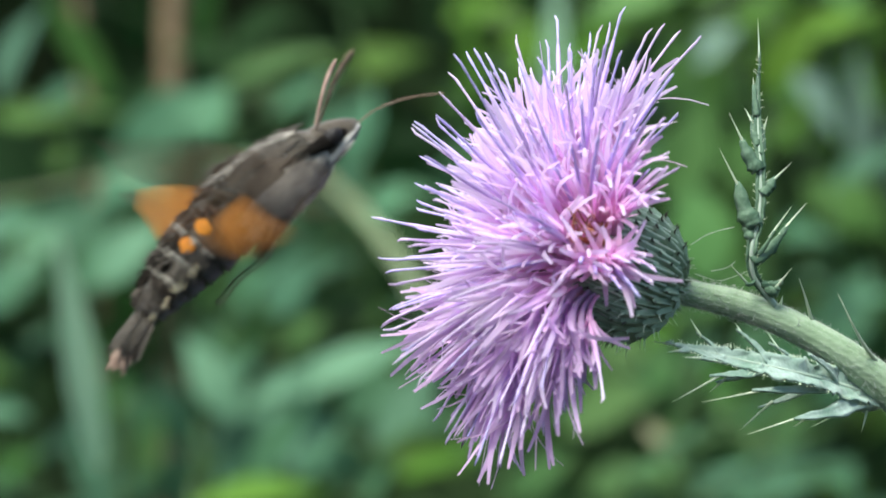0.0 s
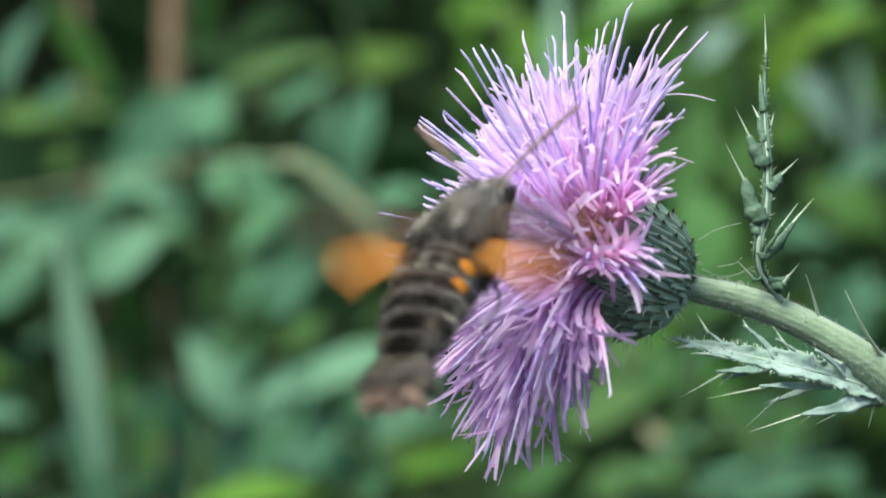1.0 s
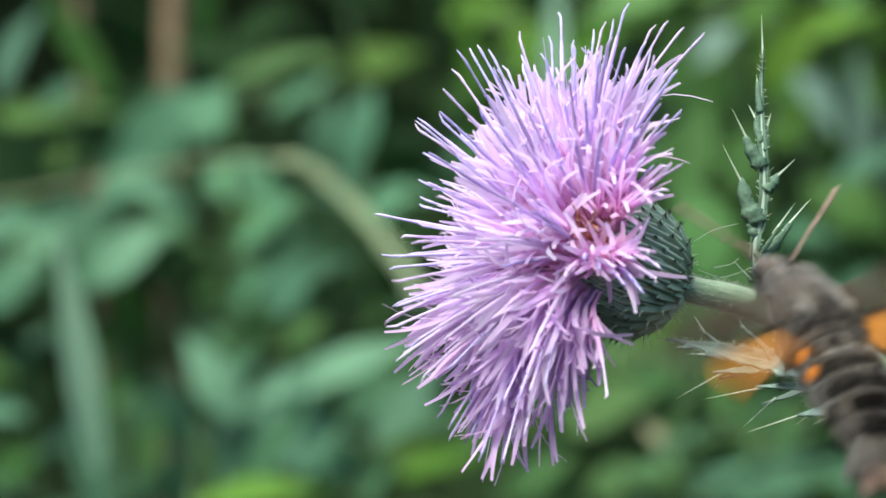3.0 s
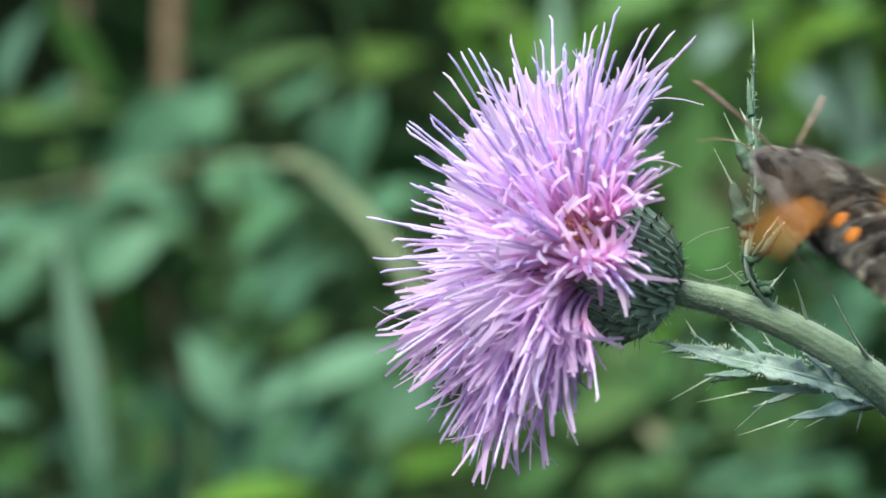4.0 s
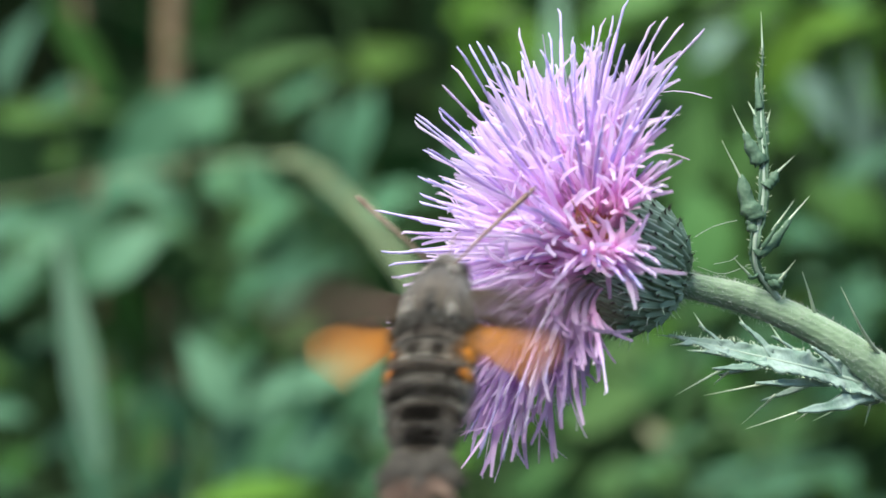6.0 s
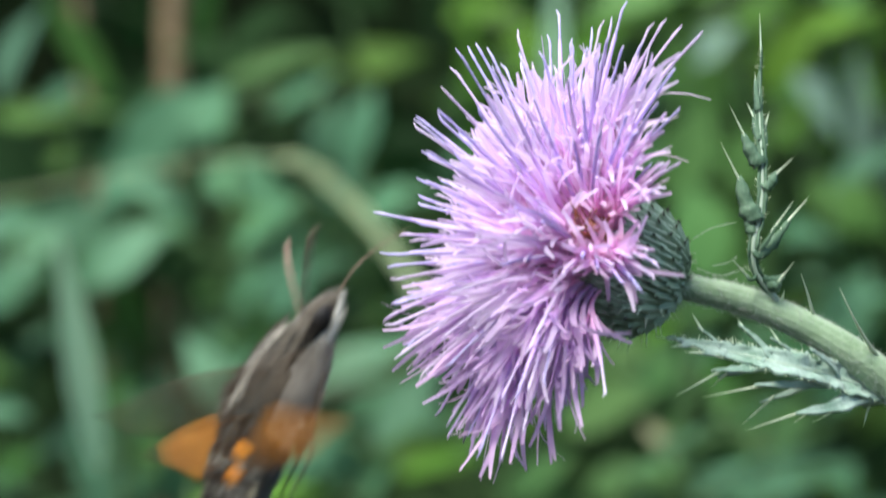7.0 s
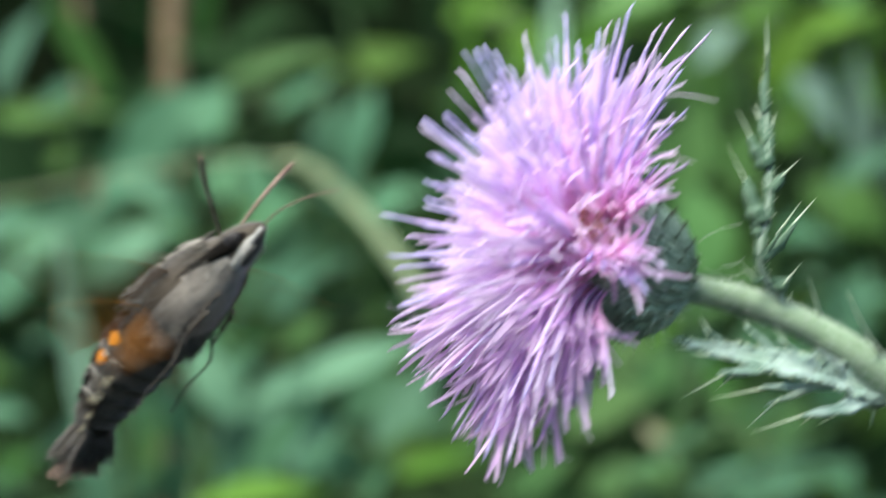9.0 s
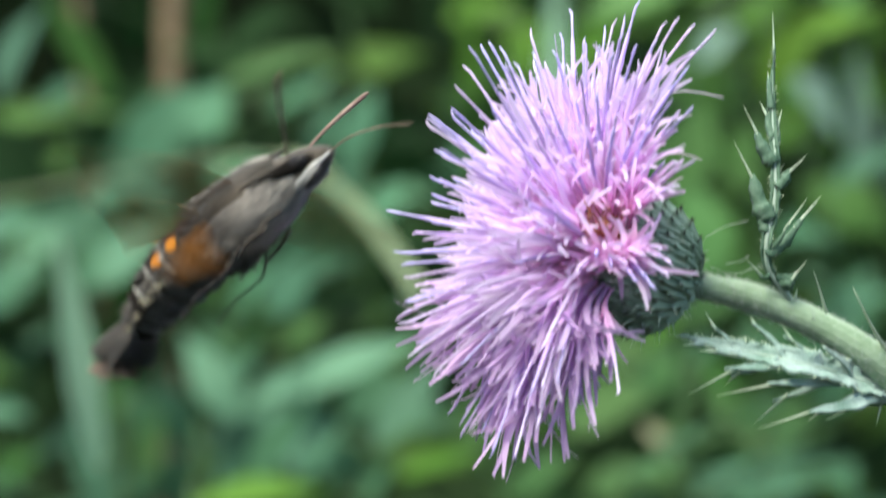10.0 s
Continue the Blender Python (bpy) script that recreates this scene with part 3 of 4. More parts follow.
def build_moth():
    moth = thing("moth", (0, 0, 0), "grey-brown hawk moth with orange hindwings hovering at the thistle", "moth")
    rnd = random.Random(4)
    bm = bmesh.new()
    station_mesh(bm, [(1.5, 4.3, 4.0, 0), (3.5, 4.9, 4.6, 0.1), (6, 4.9, 4.9, 0.1), (9, 4.3, 4.6, 0), (11.5, 3.4, 3.9, -0.2), (13.5, 2.7, 3.0, -0.4), (14.6, 2.2, 2.4, -0.5)], 32, 0, 0.02, rnd)
    for f in bm.faces:
        f.material_index = 1 if f.calc_center_median().z < 0.0004 + 0.00002 * math.sin(f.calc_center_median().x * 9000) else 0
    thorax = part("thorax", bm, [M_FUR, M_BREAST], moth, "furry grey-brown thorax, pale beneath")
    bm = bmesh.new()
    tufts(bm, rnd, 1300, ellipse_spot(1.6, 13.5, 4.8, 4.5, 2.7, 3.0, 0.0, 0.0, 3.14), 0.0026, 0.00011)
    tagged(part("fur", bm, M_FUR, thorax), kind="stuff")
    bm = bmesh.new()
    for lo, hi in ((0.95, 1.15), (1.99, 2.19)):
        tufts(bm, rnd, 200, ellipse_spot(3, 13, 5.0, 5.0, 2.9, 3.2, 0.0, lo, hi), 0.0022, 0.00011)
    tagged(part("shoulder_line", bm, M_PALE, thorax, "pale shoulder lines of fur"), kind="stuff")
    bm = bmesh.new()
    tufts(bm, rnd, 170, ellipse_spot(4, 14.5, 4.9, 5.0, 2.5, 2.8, 0.0, 1.48, 1.66), 0.0024, 0.00011)
    tagged(part("back_line", bm, M_DARK, thorax, "dark line of fur along the back"), kind="stuff")
    bm = bmesh.new()
    tufts(bm, rnd, 1100, ellipse_spot(2, 14, 4.8, 4.7, 2.6, 3.0, -0.1, 3.2, 6.2), 0.0022, 0.00010)
    tagged(part("breast_fur", bm, M_BREAST, thorax, "pale grey underside fur"), kind="stuff")
    bm = bmesh.new()
    tufts(bm, rnd, 420, ellipse_spot(2, 13.5, 4.85, 4.75, 2.65, 3.05, -0.1, 3.2, 6.2), 0.0021, 0.00009)
    tagged(part("dark_fur", bm, M_FUR, thorax, "darker strands in the underside fur"), kind="stuff")
    # head
    bm = bmesh.new()
    station_mesh(bm, [(13.2, 2.3, 2.5, -0.4), (15, 2.3, 2.5, -0.5), (16.8, 1.9, 2.1, -0.7), (18.4, 1.3, 1.3, -0.9), (19.4, 0.5, 0.6, -1.1)], 24, 0, 0.02, rnd)
    face = part("head", bm, M_FUR, moth)
    for s in (-1, 1):
        bm = bmesh.new()
        bmesh.ops.create_icosphere(bm, subdivisions=3, radius=0.00112)
        for v in bm.verts:
            v.co = Vector((v.co.x * 1.25, v.co.y * 0.7, v.co.z * 0.85)) + Vector((0.0158, s * 0.0020, -0.0004))
        part("eye", bm, M_EYE, face, "glossy black eye")
        bm = bmesh.new()
        station_mesh(bm, [(8.6, 0.3, 0.25, 0.75), (11.0, 0.45, 0.5, 0.45), (13.0, 0.6, 0.75, 0.0), (15.2, 0.75, 1.0, -0.45), (17.2, 0.7, 0.85, -0.75), (19.4, 0.25, 0.35, -1.05)], 10)
        for v in bm.verts:
            v.co.y += s * (0.0023 - max(0, v.co.x - 0.0145) * 0.42 + max(0, 0.0145 - v.co.x) * 0.30)
        part("eye_stripe", bm, M_BLACK, face, "black stripe through the eye")
        bm = bmesh.new()
        station_mesh(bm, [(12.0, 0.4, 0.5, -2.4), (15, 0.6, 0.7, -2.0), (17.2, 0.4, 0.45, -1.75), (19.3, 0.12, 0.18, -1.35)], 12, 0, 0.08, rnd)
        for v in bm.verts:
            v.co.y += s * 0.0014 * (1 if v.co.x < 0.018 else 0.4)
        tufts(bm, rnd, 160, lambda q: ((q.uniform(11.0, 17.6), s * q.uniform(0.5, 1.7), -1.9 - q.uniform(0, 0.5)), (0, s, -0.4)), 0.0016, 0.00007)
        part("palp", bm, M_WHITE, face, "whitish furry palp under the face")
        line = glide([(0.0150, s * 0.0014, 0.0014), (0.0178, s * 0.0046, 0.0032), (0.0206, s * 0.0080, 0.0048), (0.0232, s * 0.0106, 0.0058)], 12)
        bm = bmesh.new()
        tube(bm, line, [0.00013 + 0.00017 * min(1, i / 9) - (0.00018 if i == 12 else 0) for i in range(13)], 7)
        part("antenna", bm, M_TAN, moth, "thin brown clubbed antenna")
    bm = bmesh.new()
    tube(bm, glide([(0.0190, 0, -0.0011), (0.0222, 0, -0.0014), (0.0258, 0.0003, -0.0028), (0.0292, 0.0004, -0.0050)], 16), [0.00010] * 12 + [0.00008] * 5, 6)
    part("proboscis", bm, M_TAN, moth, "long thin proboscis")
    # abdomen
    edges = [2.5, -0.6, -3.4, -6.0, -8.5, -10.8, -12.8]
    wide = [4.1, 4.7, 4.9, 4.8, 4.4, 3.9, 3.2]
    tall = [3.9, 4.1, 4.0, 3.6, 3.1, 2.5, 1.9]
    for i in range(6):
        a, b, ra, rb, ha, hb = edges[i], edges[i + 1], wide[i], wide[i + 1], tall[i], tall[i + 1]
        bm = bmesh.new()
        station_mesh(bm, [(a, ra * 0.9, ha * 0.9, 0), (a - 0.25 * (a - b), ra * 0.98, ha * 0.98, 0), (b + 0.25 * (a - b), rb * 1.03, hb * 1.03, 0), (b - 0.2, rb * 1.05, hb * 1.05, 0), (b - 0.3, rb * 0.9, hb * 0.9, 0)], 30, 0, 0.012, rnd)
        seg = part("abdomen_segment", bm, M_DARK, moth, "dark grey-brown banded segment")
        bm = bmesh.new()
        tufts(bm, rnd, 130, ellipse_spot(a - 0.4, b + 0.6, ra * 0.97, ha * 0.97, rb * 1.03, hb * 1.03, 0, -0.5, 3.6), 0.0014, 0.00009)
        tagged(part("fur", bm, M_SOOT if i in (0, 4) else (M_FUR if i < 3 else M_DARK), seg), kind="stuff")
        bm = bmesh.new()
        for k in range(150):
            t = -0.4 + 3.94 * rnd.random()
            p = Vector((b - 0.1, rb * 1.05 * math.cos(t), hb * 1.05 * math.sin(t))) * 0.001
            tube(bm, [p, p + Vector((-0.0005, 0, 0)) * rnd.uniform(0.3, 1.8) + Vector((0, math.cos(t), math.sin(t))) * 0.00004], [0.00006, 0.00002], 3, cap=False)
        tagged(part("fringe", bm, M_PALE if i in (1, 2, 3) else M_FUR, seg, "pale hair fringe"), kind="stuff")
        for s in (-1, 1):
            for k in (0, 1):
                if i >= 4 and k:
                    continue
                bm = bmesh.new()
                ang = math.pi / 2 - s * (0.28 + 0.55 * k)
                for n in range(110):
                    t, w = rnd.uniform(0.35, 0.95), ang + rnd.uniform(-0.2, 0.2) * (1.6 if i > 1 else 0.8)
                    r, h = ra + (rb - ra) * t, ha + (hb - ha) * t
                    p = Vector((a + (b - a) * t, r * 1.01 * math.cos(w), h * 1.01 * math.sin(w))) * 0.001
                    tube(bm, [p, p + Vector((-0.0009, 0, 0)) + Vector((0, math.cos(w), math.sin(w))) * 0.0002], [0.00013, 0.00004], 3, cap=False)
                tagged(part("dark_spot", bm, M_BLACK if i > 2 else M_SOOT, seg, "dark fur spot"), kind="stuff")
            if i in (1, 2):
                bm = bmesh.new()
                bmesh.ops.create_icosphere(bm, subdivisions=3, radius=1)
                r, h = (ra + rb) / 2, (ha + hb) / 2
                for v in bm.verts:
                    w = 0.40 + v.co.z * 0.27
                    x = (a + b) / 2 + v.co.x * 0.92 + 0.08 * math.sin(v.co.z * 5)
                    rr = 1.03 + 0.035 * v.co.y + 0.012 * noise.noise(v.co * 4)
                    v.co = Vector((x, s * rr * r * math.cos(w), rr * h * math.sin(w))) * 0.001
                part("orange_patch", bm, M_ORANGE, seg, "bright orange side patch")
            if i >= 2:
                bm = bmesh.new()
                for n in range(11):
                    w = rnd.uniform(-0.40, -0.15)
                    p = Vector((b + rnd.uniform(-0.3, 0.9), s * rb * 1.02 * math.cos(w), hb * math.sin(w))) * 0.001
                    tube(bm, [p, p + Vector((-0.0011, s * rnd.uniform(0.2, 0.7) * 0.001, rnd.uniform(-0.4, 0.3) * 0.001))], [0.00006, 0.00002], 3, cap=False)
                tagged(part("side_tuft", bm, M_CREAM, seg, "cream side tuft"), kind="stuff")
    # tail fan
    bm = bmesh.new()
    station_mesh(bm, [(-12.4, 3.0, 1.8, 0), (-14.2, 2.7, 1.4, 0), (-16, 2.5, 0.9, 0), (-17.2, 2.5, 0.5, 0)], 20, 0, 0.05, rnd)
    fan = part("tail_fan", bm, M_SOOT, moth, "dark flared tail tuft with pale tips")
    for name, mat_, x0, ln_, cnt in (("tail_hair", M_DARK, -13.2, 0.0046, 520), ("tail_tip", M_TAN, -16.4, 0.0034, 220)):
        bm = bmesh.new()
        for n in range(cnt):
            y = rnd.uniform(-1, 1) if name == "tail_hair" else rnd.choice((-1, 1)) * rnd.random() ** 0.7
            z = rnd.uniform(-1, 1)
            p = Vector((x0 - rnd.uniform(0, 1), y * 2.6, z * (1.2 if x0 > -14 else 0.7))) * 0.001
            d = Vector((-1, y * 0.62 + rnd.uniform(-0.12, 0.12), z * 0.12)).normalized()
            tube(bm, [p, p + d * ln_ * rnd.uniform(0.7, 1.1) * (0.80 + 0.35 * abs(math.cos(y * 4.2)))], [0.00016 if name == "tail_hair" else 0.00011, 0.00005], 3, cap=False)
        tagged(part(name, bm, mat_, fan), kind="stuff")
    # the abdomen bends down towards its tip
    for ob in moth.children_recursive:
        if ob.name.split(".")[0] in ("abdomen_segment", "tail_fan") or (ob.parent is not moth and ob.parent.name.split(".")[0] in ("abdomen_segment", "tail_fan")):
            for v in ob.data.vertices:
                s = 0.0025 - v.co.x
                if s > 0:
                    a = ARCH * s
                    v.co = Vector((0.0025 - math.sin(a) / ARCH - v.co.z * math.sin(a), v.co.y, v.co.z * math.cos(a) - (1 - math.cos(a)) / ARCH))
    # fore legs folded against the breast, hind legs trailing
    for s in (-1, 1):
        for x, y, z in ((11.0, 1.9, -3.5), (8.5, 2.7, -4.3)):
            bm = bmesh.new()
            tube(bm, glide([(x * 0.001, s * y * 0.001, z * 0.001), (x * 0.001 - 0.0028, s * (y + 0.9) * 0.001, z * 0.001 - 0.0002), (x * 0.001 - 0.0052, s * (y + 0.2) * 0.001, z * 0.001 - 0.0009)], 8), [0.00024] * 5 + [0.00017] * 4, 6)
            part("leg", bm, M_DARK, moth, "dark folded leg")
        bm = bmesh.new()
        tube(bm, glide([(0.0045, s * 0.0030, -0.0040), (0.0015, s * 0.0042, -0.0058), (-0.0030, s * 0.0042, -0.0058), (-0.0065, s * 0.0042, -0.0066)], 12), [0.00017] * 5 + [0.00012] * 8, 6)
        part("leg", bm, M_FUR, moth, "thin grey-brown trailing leg")
    wings = []
    for s in (1, -1):
        wings.append((build_wing(moth, s, True), s, True))
        wings.append((build_wing(moth, s, False), s, False))
    return moth, wings


def build_wing(moth, s, fore):
    """A wing in its own space: hinge at the middle, span along y, leading edge towards x."""
    bm = bmesh.new()
    n, m = 12, 7
    span = 0.0195 if fore else 0.0130
    rows = []
    for i in range(n + 1):
        t = i / n
        if fore:
            lead = 0.0010 + 0.0006 * math.sin(math.pi * t) - 0.0052 * t ** 2.2
            trail = -0.0020 - 0.0050 * math.sin(math.pi * min(1, t * 0.75 + 0.08)) ** 0.9 - 0.0010 * t
            if t > 0.75:
                trail += (t - 0.75) / 0.25 * 0.0028
        else:
            lead = 0.0008 + 0.0006 * math.sin(math.pi * t) - 0.0014 * t ** 2
            trail = -0.0005 - (0.0008 + 0.0060 * (t / 0.5) ** 0.75 if t < 0.5 else 0.0068 - 0.0062 * (t - 0.5) / 0.5)
        middle, close = (lead + trail) / 2, math.sqrt(max(0.02, 1 - t ** 5))
        lead, trail = middle + (lead - middle) * close, middle + (trail - middle) * close
        row = []
        for j in range(m + 1):
            u = j / m
            row.append(bm.verts.new((lead + (trail - lead) * u, s * span * t, 0.0006 * math.sin(math.pi * t) * (1 - u) + 0.00012 * math.sin(u * 19))))
        rows.append(row)
    for i, (a, b) in enumerate(zip(rows, rows[1:])):
        for j in range(m):
            f = bm.faces.new((a[j], a[j + 1], b[j + 1], b[j]) if s < 0 else (a[j], b[j], b[j + 1], a[j + 1]))
            f.material_index = 0 if fore else (1 if i >= n - 2 else (2 if i < 2 else 0))
    wing = part("forewing" if fore else "hindwing", bm, [M_WINGBROWN, M_WINGUNDER] if fore else [M_HIND, M_WINGBROWN, M_HINDROOT], moth,
                "dark grey-brown forewing" if fore else "orange hindwing with brown edge")
    sol = wing.modifiers.new("thick", "SOLIDIFY")
    sol.thickness, sol.offset = 0.00015, 0
    sol.material_offset = 1 if fore else 0        # the forewing's underside is rusty
    wing.location = (0.0072, s * 0.0036, 0.0024) if fore else (0.0024, s * 0.0040, 0.0016)
    return wing


moth, wings = build_moth()

# ---- plants behind ----
rw = random.Random(31)


def weed(name, label, root, tint, rows, stem_mat=None, thick=0.0022, group="weeds behind the thistle"):
    """A weed: a stem from the ground and leaves on stalks. rows: foot x, z, tip x, z and width of each leaf, in centimetres over the eye line."""
    ob = thing(name, (root[0], root[1], 0), label, "weed", group)
    lv = []
    for x1, z1, x2, z2, w in rows:
        dy = rw.uniform(-0.04, 0.04)
        lv.append((Vector((x1 / 100 - root[0], dy, H + z1 / 100)), Vector((x2 / 100 - root[0], dy - rw.uniform(-0.01, 0.02), H + z2 / 100)), w / 100))
    top = max(lv, key=lambda r: r[0].z)[0]
    mid = sum((r[0] for r in lv), Vector()) / len(lv)
    low = min(r[0].z for r in lv)
    line = glide([Vector((0, 0.02, 0)), Vector((mid.x * 0.4, 0.04, low * 0.6)), Vector((mid.x, 0.05, (low + top.z) / 2)), Vector((top.x * 0.7 + mid.x * 0.3, 0.05, top.z))], 24)
    bm = bmesh.new()
    tube(bm, line, [thick * (1.3 - 0.8 * i / 24) for i in range(25)], 10)
    part("stem", bm, stem_mat or M_WEEDSTEM, ob)
    for a, b, w in lv:
        near = min(line, key=lambda p: (p - a).length + (0.5 if p.z > a.z else 0))
        bm = bmesh.new()
        tube(bm, glide([near, (near + a) / 2 + Vector((0, 0.004, 0.004)), a + (b - a) * 0.02], 8), [0.0011] * 9, 6)
        stalk = part("leaf_stalk", bm, M_WEEDSTEM, ob)
        bm = bmesh.new()
        face = Vector((rw.uniform(-0.3, 0.3), -1, rw.uniform(0.6, 1.3)))
        blade(bm, a, b, w, face, rw.uniform(0.02, 0.12), 9, rw.uniform(0.36, 0.5), 0.2)
        part("leaf", bm, TINTS[tint], ob)
    return ob


weed("broad_leaved_weed", "broad pale green weed leaves", (-0.070, 0.72), "pale", [
      (-6.8, -5.8, -8.8, -2.8, 1.4), (-6.0, -8.6, -7.4, -4.4, 2.2), (-4.1, -7.6, -6.0, -4.5, 2.1), 
      (-6.8, -6.3, -4.4, -3.9, 1.8), (-6.2, -5.2, -0.6, -3.0, 1.8), (-2.5, -7.1, -0.0, -3.9, 1.4), 
      (-6.6, -8.8, -4.2, -5.9, 1.8), (-7.7, -9.0, -6.8, -6.5, 1.2)])
weed("nettle_weed", "bright yellow-green weed leaves low down", (-0.047, 0.80), "bright", [
      (-1.8, -8.6, 1.6, -7.5, 1.2), (7.5, -3.8, 9.3, -2.5, 1.1)])
weed("meadow_grass", "upright blue-green grass blades", (-0.116, 0.60), "mint", [
      (-10.4, -7.0, -11.5, 0.8, 1.0)])
weed("low_grass", "short blue-green grass blades", (-0.108, 0.75), "teal", [
      (-12.0, -10.3, -13.1, -4.0, 1.1), (-11.5, -9.7, -10.5, -6.8, 0.9), (-9.1, -9.5, -9.8, -7.2, 1.2), 
      (-2.9, -9.1, -1.6, -7.2, 1.0), (-11.7, -10.9, -13.3, -5.0, 1.3)])
weed("tall_weed", "tall weed with dull blue-green leaves", (-0.104, 0.90), "teal", [
      (-11.4, 2.5, -10.9, 7.0, 1.4), (-14.0, 2.2, -12.1, 4.9, 1.7), 
      (-10.4, 4.2, -8.6, 6.7, 2.6), (-16.8, -0.3, -13.0, 1.7, 2.6), (-13.5, -0.2, -10.0, 0.9, 1.9), 
      (-9.2, 3.2, -6.1, 1.5, 2.3), (-15.8, 5.5, -14.0, 6.4, 1.5), (-12.2, 3.2, -10.5, 6.6, 2.2), 
      (-11.8, 0.4, -9.9, 2.8, 2.1), (-18.8, -2.5, -15.4, -0.5, 2.2), 
      (-15.4, -1.2, -12.5, 0.0, 1.8), (-2.8, 6.6, -4.2, 2.5, 1.6), (-4.4, 6.2, -5.2, 2.8, 1.2), 
      (-6.5, -1.5, -3.2, -0.3, 1.6), (-5.1, 1.4, -3.3, 3.2, 1.4)])
weed("pale_weed", "weed with pale green oval leaves", (-0.067, 0.85), "teal", [
      (-14.4, -1.8, -11.0, 1.1, 2.3), (-18.2, 0.1, -15.0, 1.3, 1.9), (-7.9, -0.3, -5.3, 2.1, 1.3), (-6.9, -0.9, -4.7, 0.8, 1.1), (-6.7, 5.3, -4.0, 7.0, 0.9), 
      (-7.4, 2.4, -5.8, 1.0, 1.5)])
weed("climbing_weed", "weed with broad mid-green leaves", (-0.161, 1.05), "green", [
      (-18.0, 11.8, -14.1, 5.0, 1.5), (-21.0, 5.2, -13.8, 6.1, 1.4), (-17.8, 3.6, -14.4, 5.0, 1.8), 
      (-20.7, 3.1, -18.4, -0.2, 2.4), (-20.7, -11.2, -18.0, -9.1, 1.8), (-5.7, -11.9, -4.9, -7.2, 1.6), 
      (-10.3, 12.2, -11.0, 7.9, 1.0), (-19.2, 4.1, -21.0, 5.6, 1.5), (-13.8, 2.8, -11.0, 3.5, 1.1), 
      (-9.3, -4.6, -7.2, -2.5, 1.5), (-4.2, -3.5, -2.1, -2.5, 1.5)])
weed("shrub_shoot", "shoot with long mid-green leaves", (-0.022, 1.10), "olive", [
      (-5.9, 8.7, 1.2, 8.4, 1.8), (-2.5, 8.4, 0.4, 6.3, 1.6)])
weed("light_weed", "tall weed with pale green broad leaves", (0.029, 1.05), "bright", [
      (14.1, 7.9, 16.9, 10.5, 1.8), (16.9, 6.4, 19.7, 9.7, 2.0), (15.7, 10.7, 20.0, 10.5, 1.5), 
      (2.9, 7.1, 4.6, 10.7, 2.0), (5.7, 7.9, 8.3, 10.7, 2.3), (7.3, 10.5, 10.8, 10.5, 2.0), 
      (17.7, 4.3, 20.0, 8.2, 2.2), (16.2, 5.9, 13.9, 9.4, 2.0), (13.1, 8.2, 10.6, 10.7, 2.0)])
weed("glossy_weed", "tall weed with yellow-green leaves", (0.015, 1.10), "bright", [
      (0.2, 10.5, 3.1, 11.5, 1.6), (20.4, 9.8, 17.0, 11.5, 2.0), (13.3, 10.0, 16.7, 11.9, 1.8), 
      (9.6, 11.3, 13.0, 12.1, 1.6)])
weed("leafy_stalk", "thick olive green upright stalk leaf", (0.015, 0.90), "olive", [
      (1.3, 2.5, 0.9, 11.4, 0.9)])
weed("pale_reed", "narrow pale upright reed leaf", (0.047, 1.00), "mint", [
      (4.4, 2.7, 4.8, 12.6, 1.0)])
weed("arching_weed", "weed with large bright green leaves", (0.092, 0.75), "spring", [
      (9.6, -1.4, 9.0, 2.5, 2.2), (8.2, 1.8, 9.8, 5.4, 2.2), (4.8, 8.2, 8.7, 9.3, 1.2), (13.2, 9.7, 14.6, 8.1, 1.2)])
weed("dusky_weed", "weed with dark green broad leaves", (0.113, 0.95), "green", [
      (9.4, 9.0, 12.2, 5.2, 2.8), (10.8, -1.9, 11.3, 2.6, 2.4), (15.1, 2.6, 19.1, 0.5, 2.6), 
      (18.4, -1.9, 15.3, 0.5, 2.4), (13.2, 5.2, 12.0, 2.6, 1.9)])
weed("silvery_weed", "weed with narrow silvery green leaves", (0.165, 0.95), "silver", [
      (17.7, 1.0, 17.4, 8.8, 1.1), (18.7, 1.7, 18.3, 5.9, 0.9), (16.0, 7.6, 15.5, 10.9, 1.1), 
      (14.5, 8.8, 16.7, 4.5, 1.4), (17.0, 9.3, 19.1, 10.7, 1.5), (10.4, 7.9, 12.5, 9.3, 1.5)])
weed("marsh_weed", "weed with dull teal leaves", (0.147, 0.90), "teal", [
      (14.5, -4.8, 17.0, -0.7, 2.2), (11.8, -4.1, 13.6, -2.7, 1.4)])
weed("low_weed", "low weed with broad green leaves", (0.083, 0.90), "meadow", [
      (4.7, -7.3, 8.3, -5.7, 3.2), (7.9, -8.6, 12.0, -5.7, 3.2), (11.5, -8.4, 14.7, -5.9, 2.7), 
      (0.4, -8.0, 2.9, -5.9, 2.1), (5.8, -4.1, 9.0, -4.5, 2.1)])
weed("creeping_weed", "low creeping weed with teal leaves", (0.036, 0.85), "meadow", [
      (2.1, -10.1, 5.0, -7.9, 1.3), (5.6, -9.6, 8.2, -8.3, 1.8), (7.1, -9.4, 10.2, -7.0, 0.6), 
      (8.5, -7.9, 11.1, -6.1, 0.7), (12.0, -7.7, 15.3, -6.6, 0.5), (10.0, -10.1, 8.7, -8.5, 1.3)])
weed("dry_grass", "thin pale grass blades leaning over", (0.119, 0.80), "teal", [
      (9.8, -9.7, 15.1, -7.8, 0.7), (8.5, -9.4, 11.5, -7.6, 0.5), (10.6, -9.2, 13.4, -7.6, 0.4)])
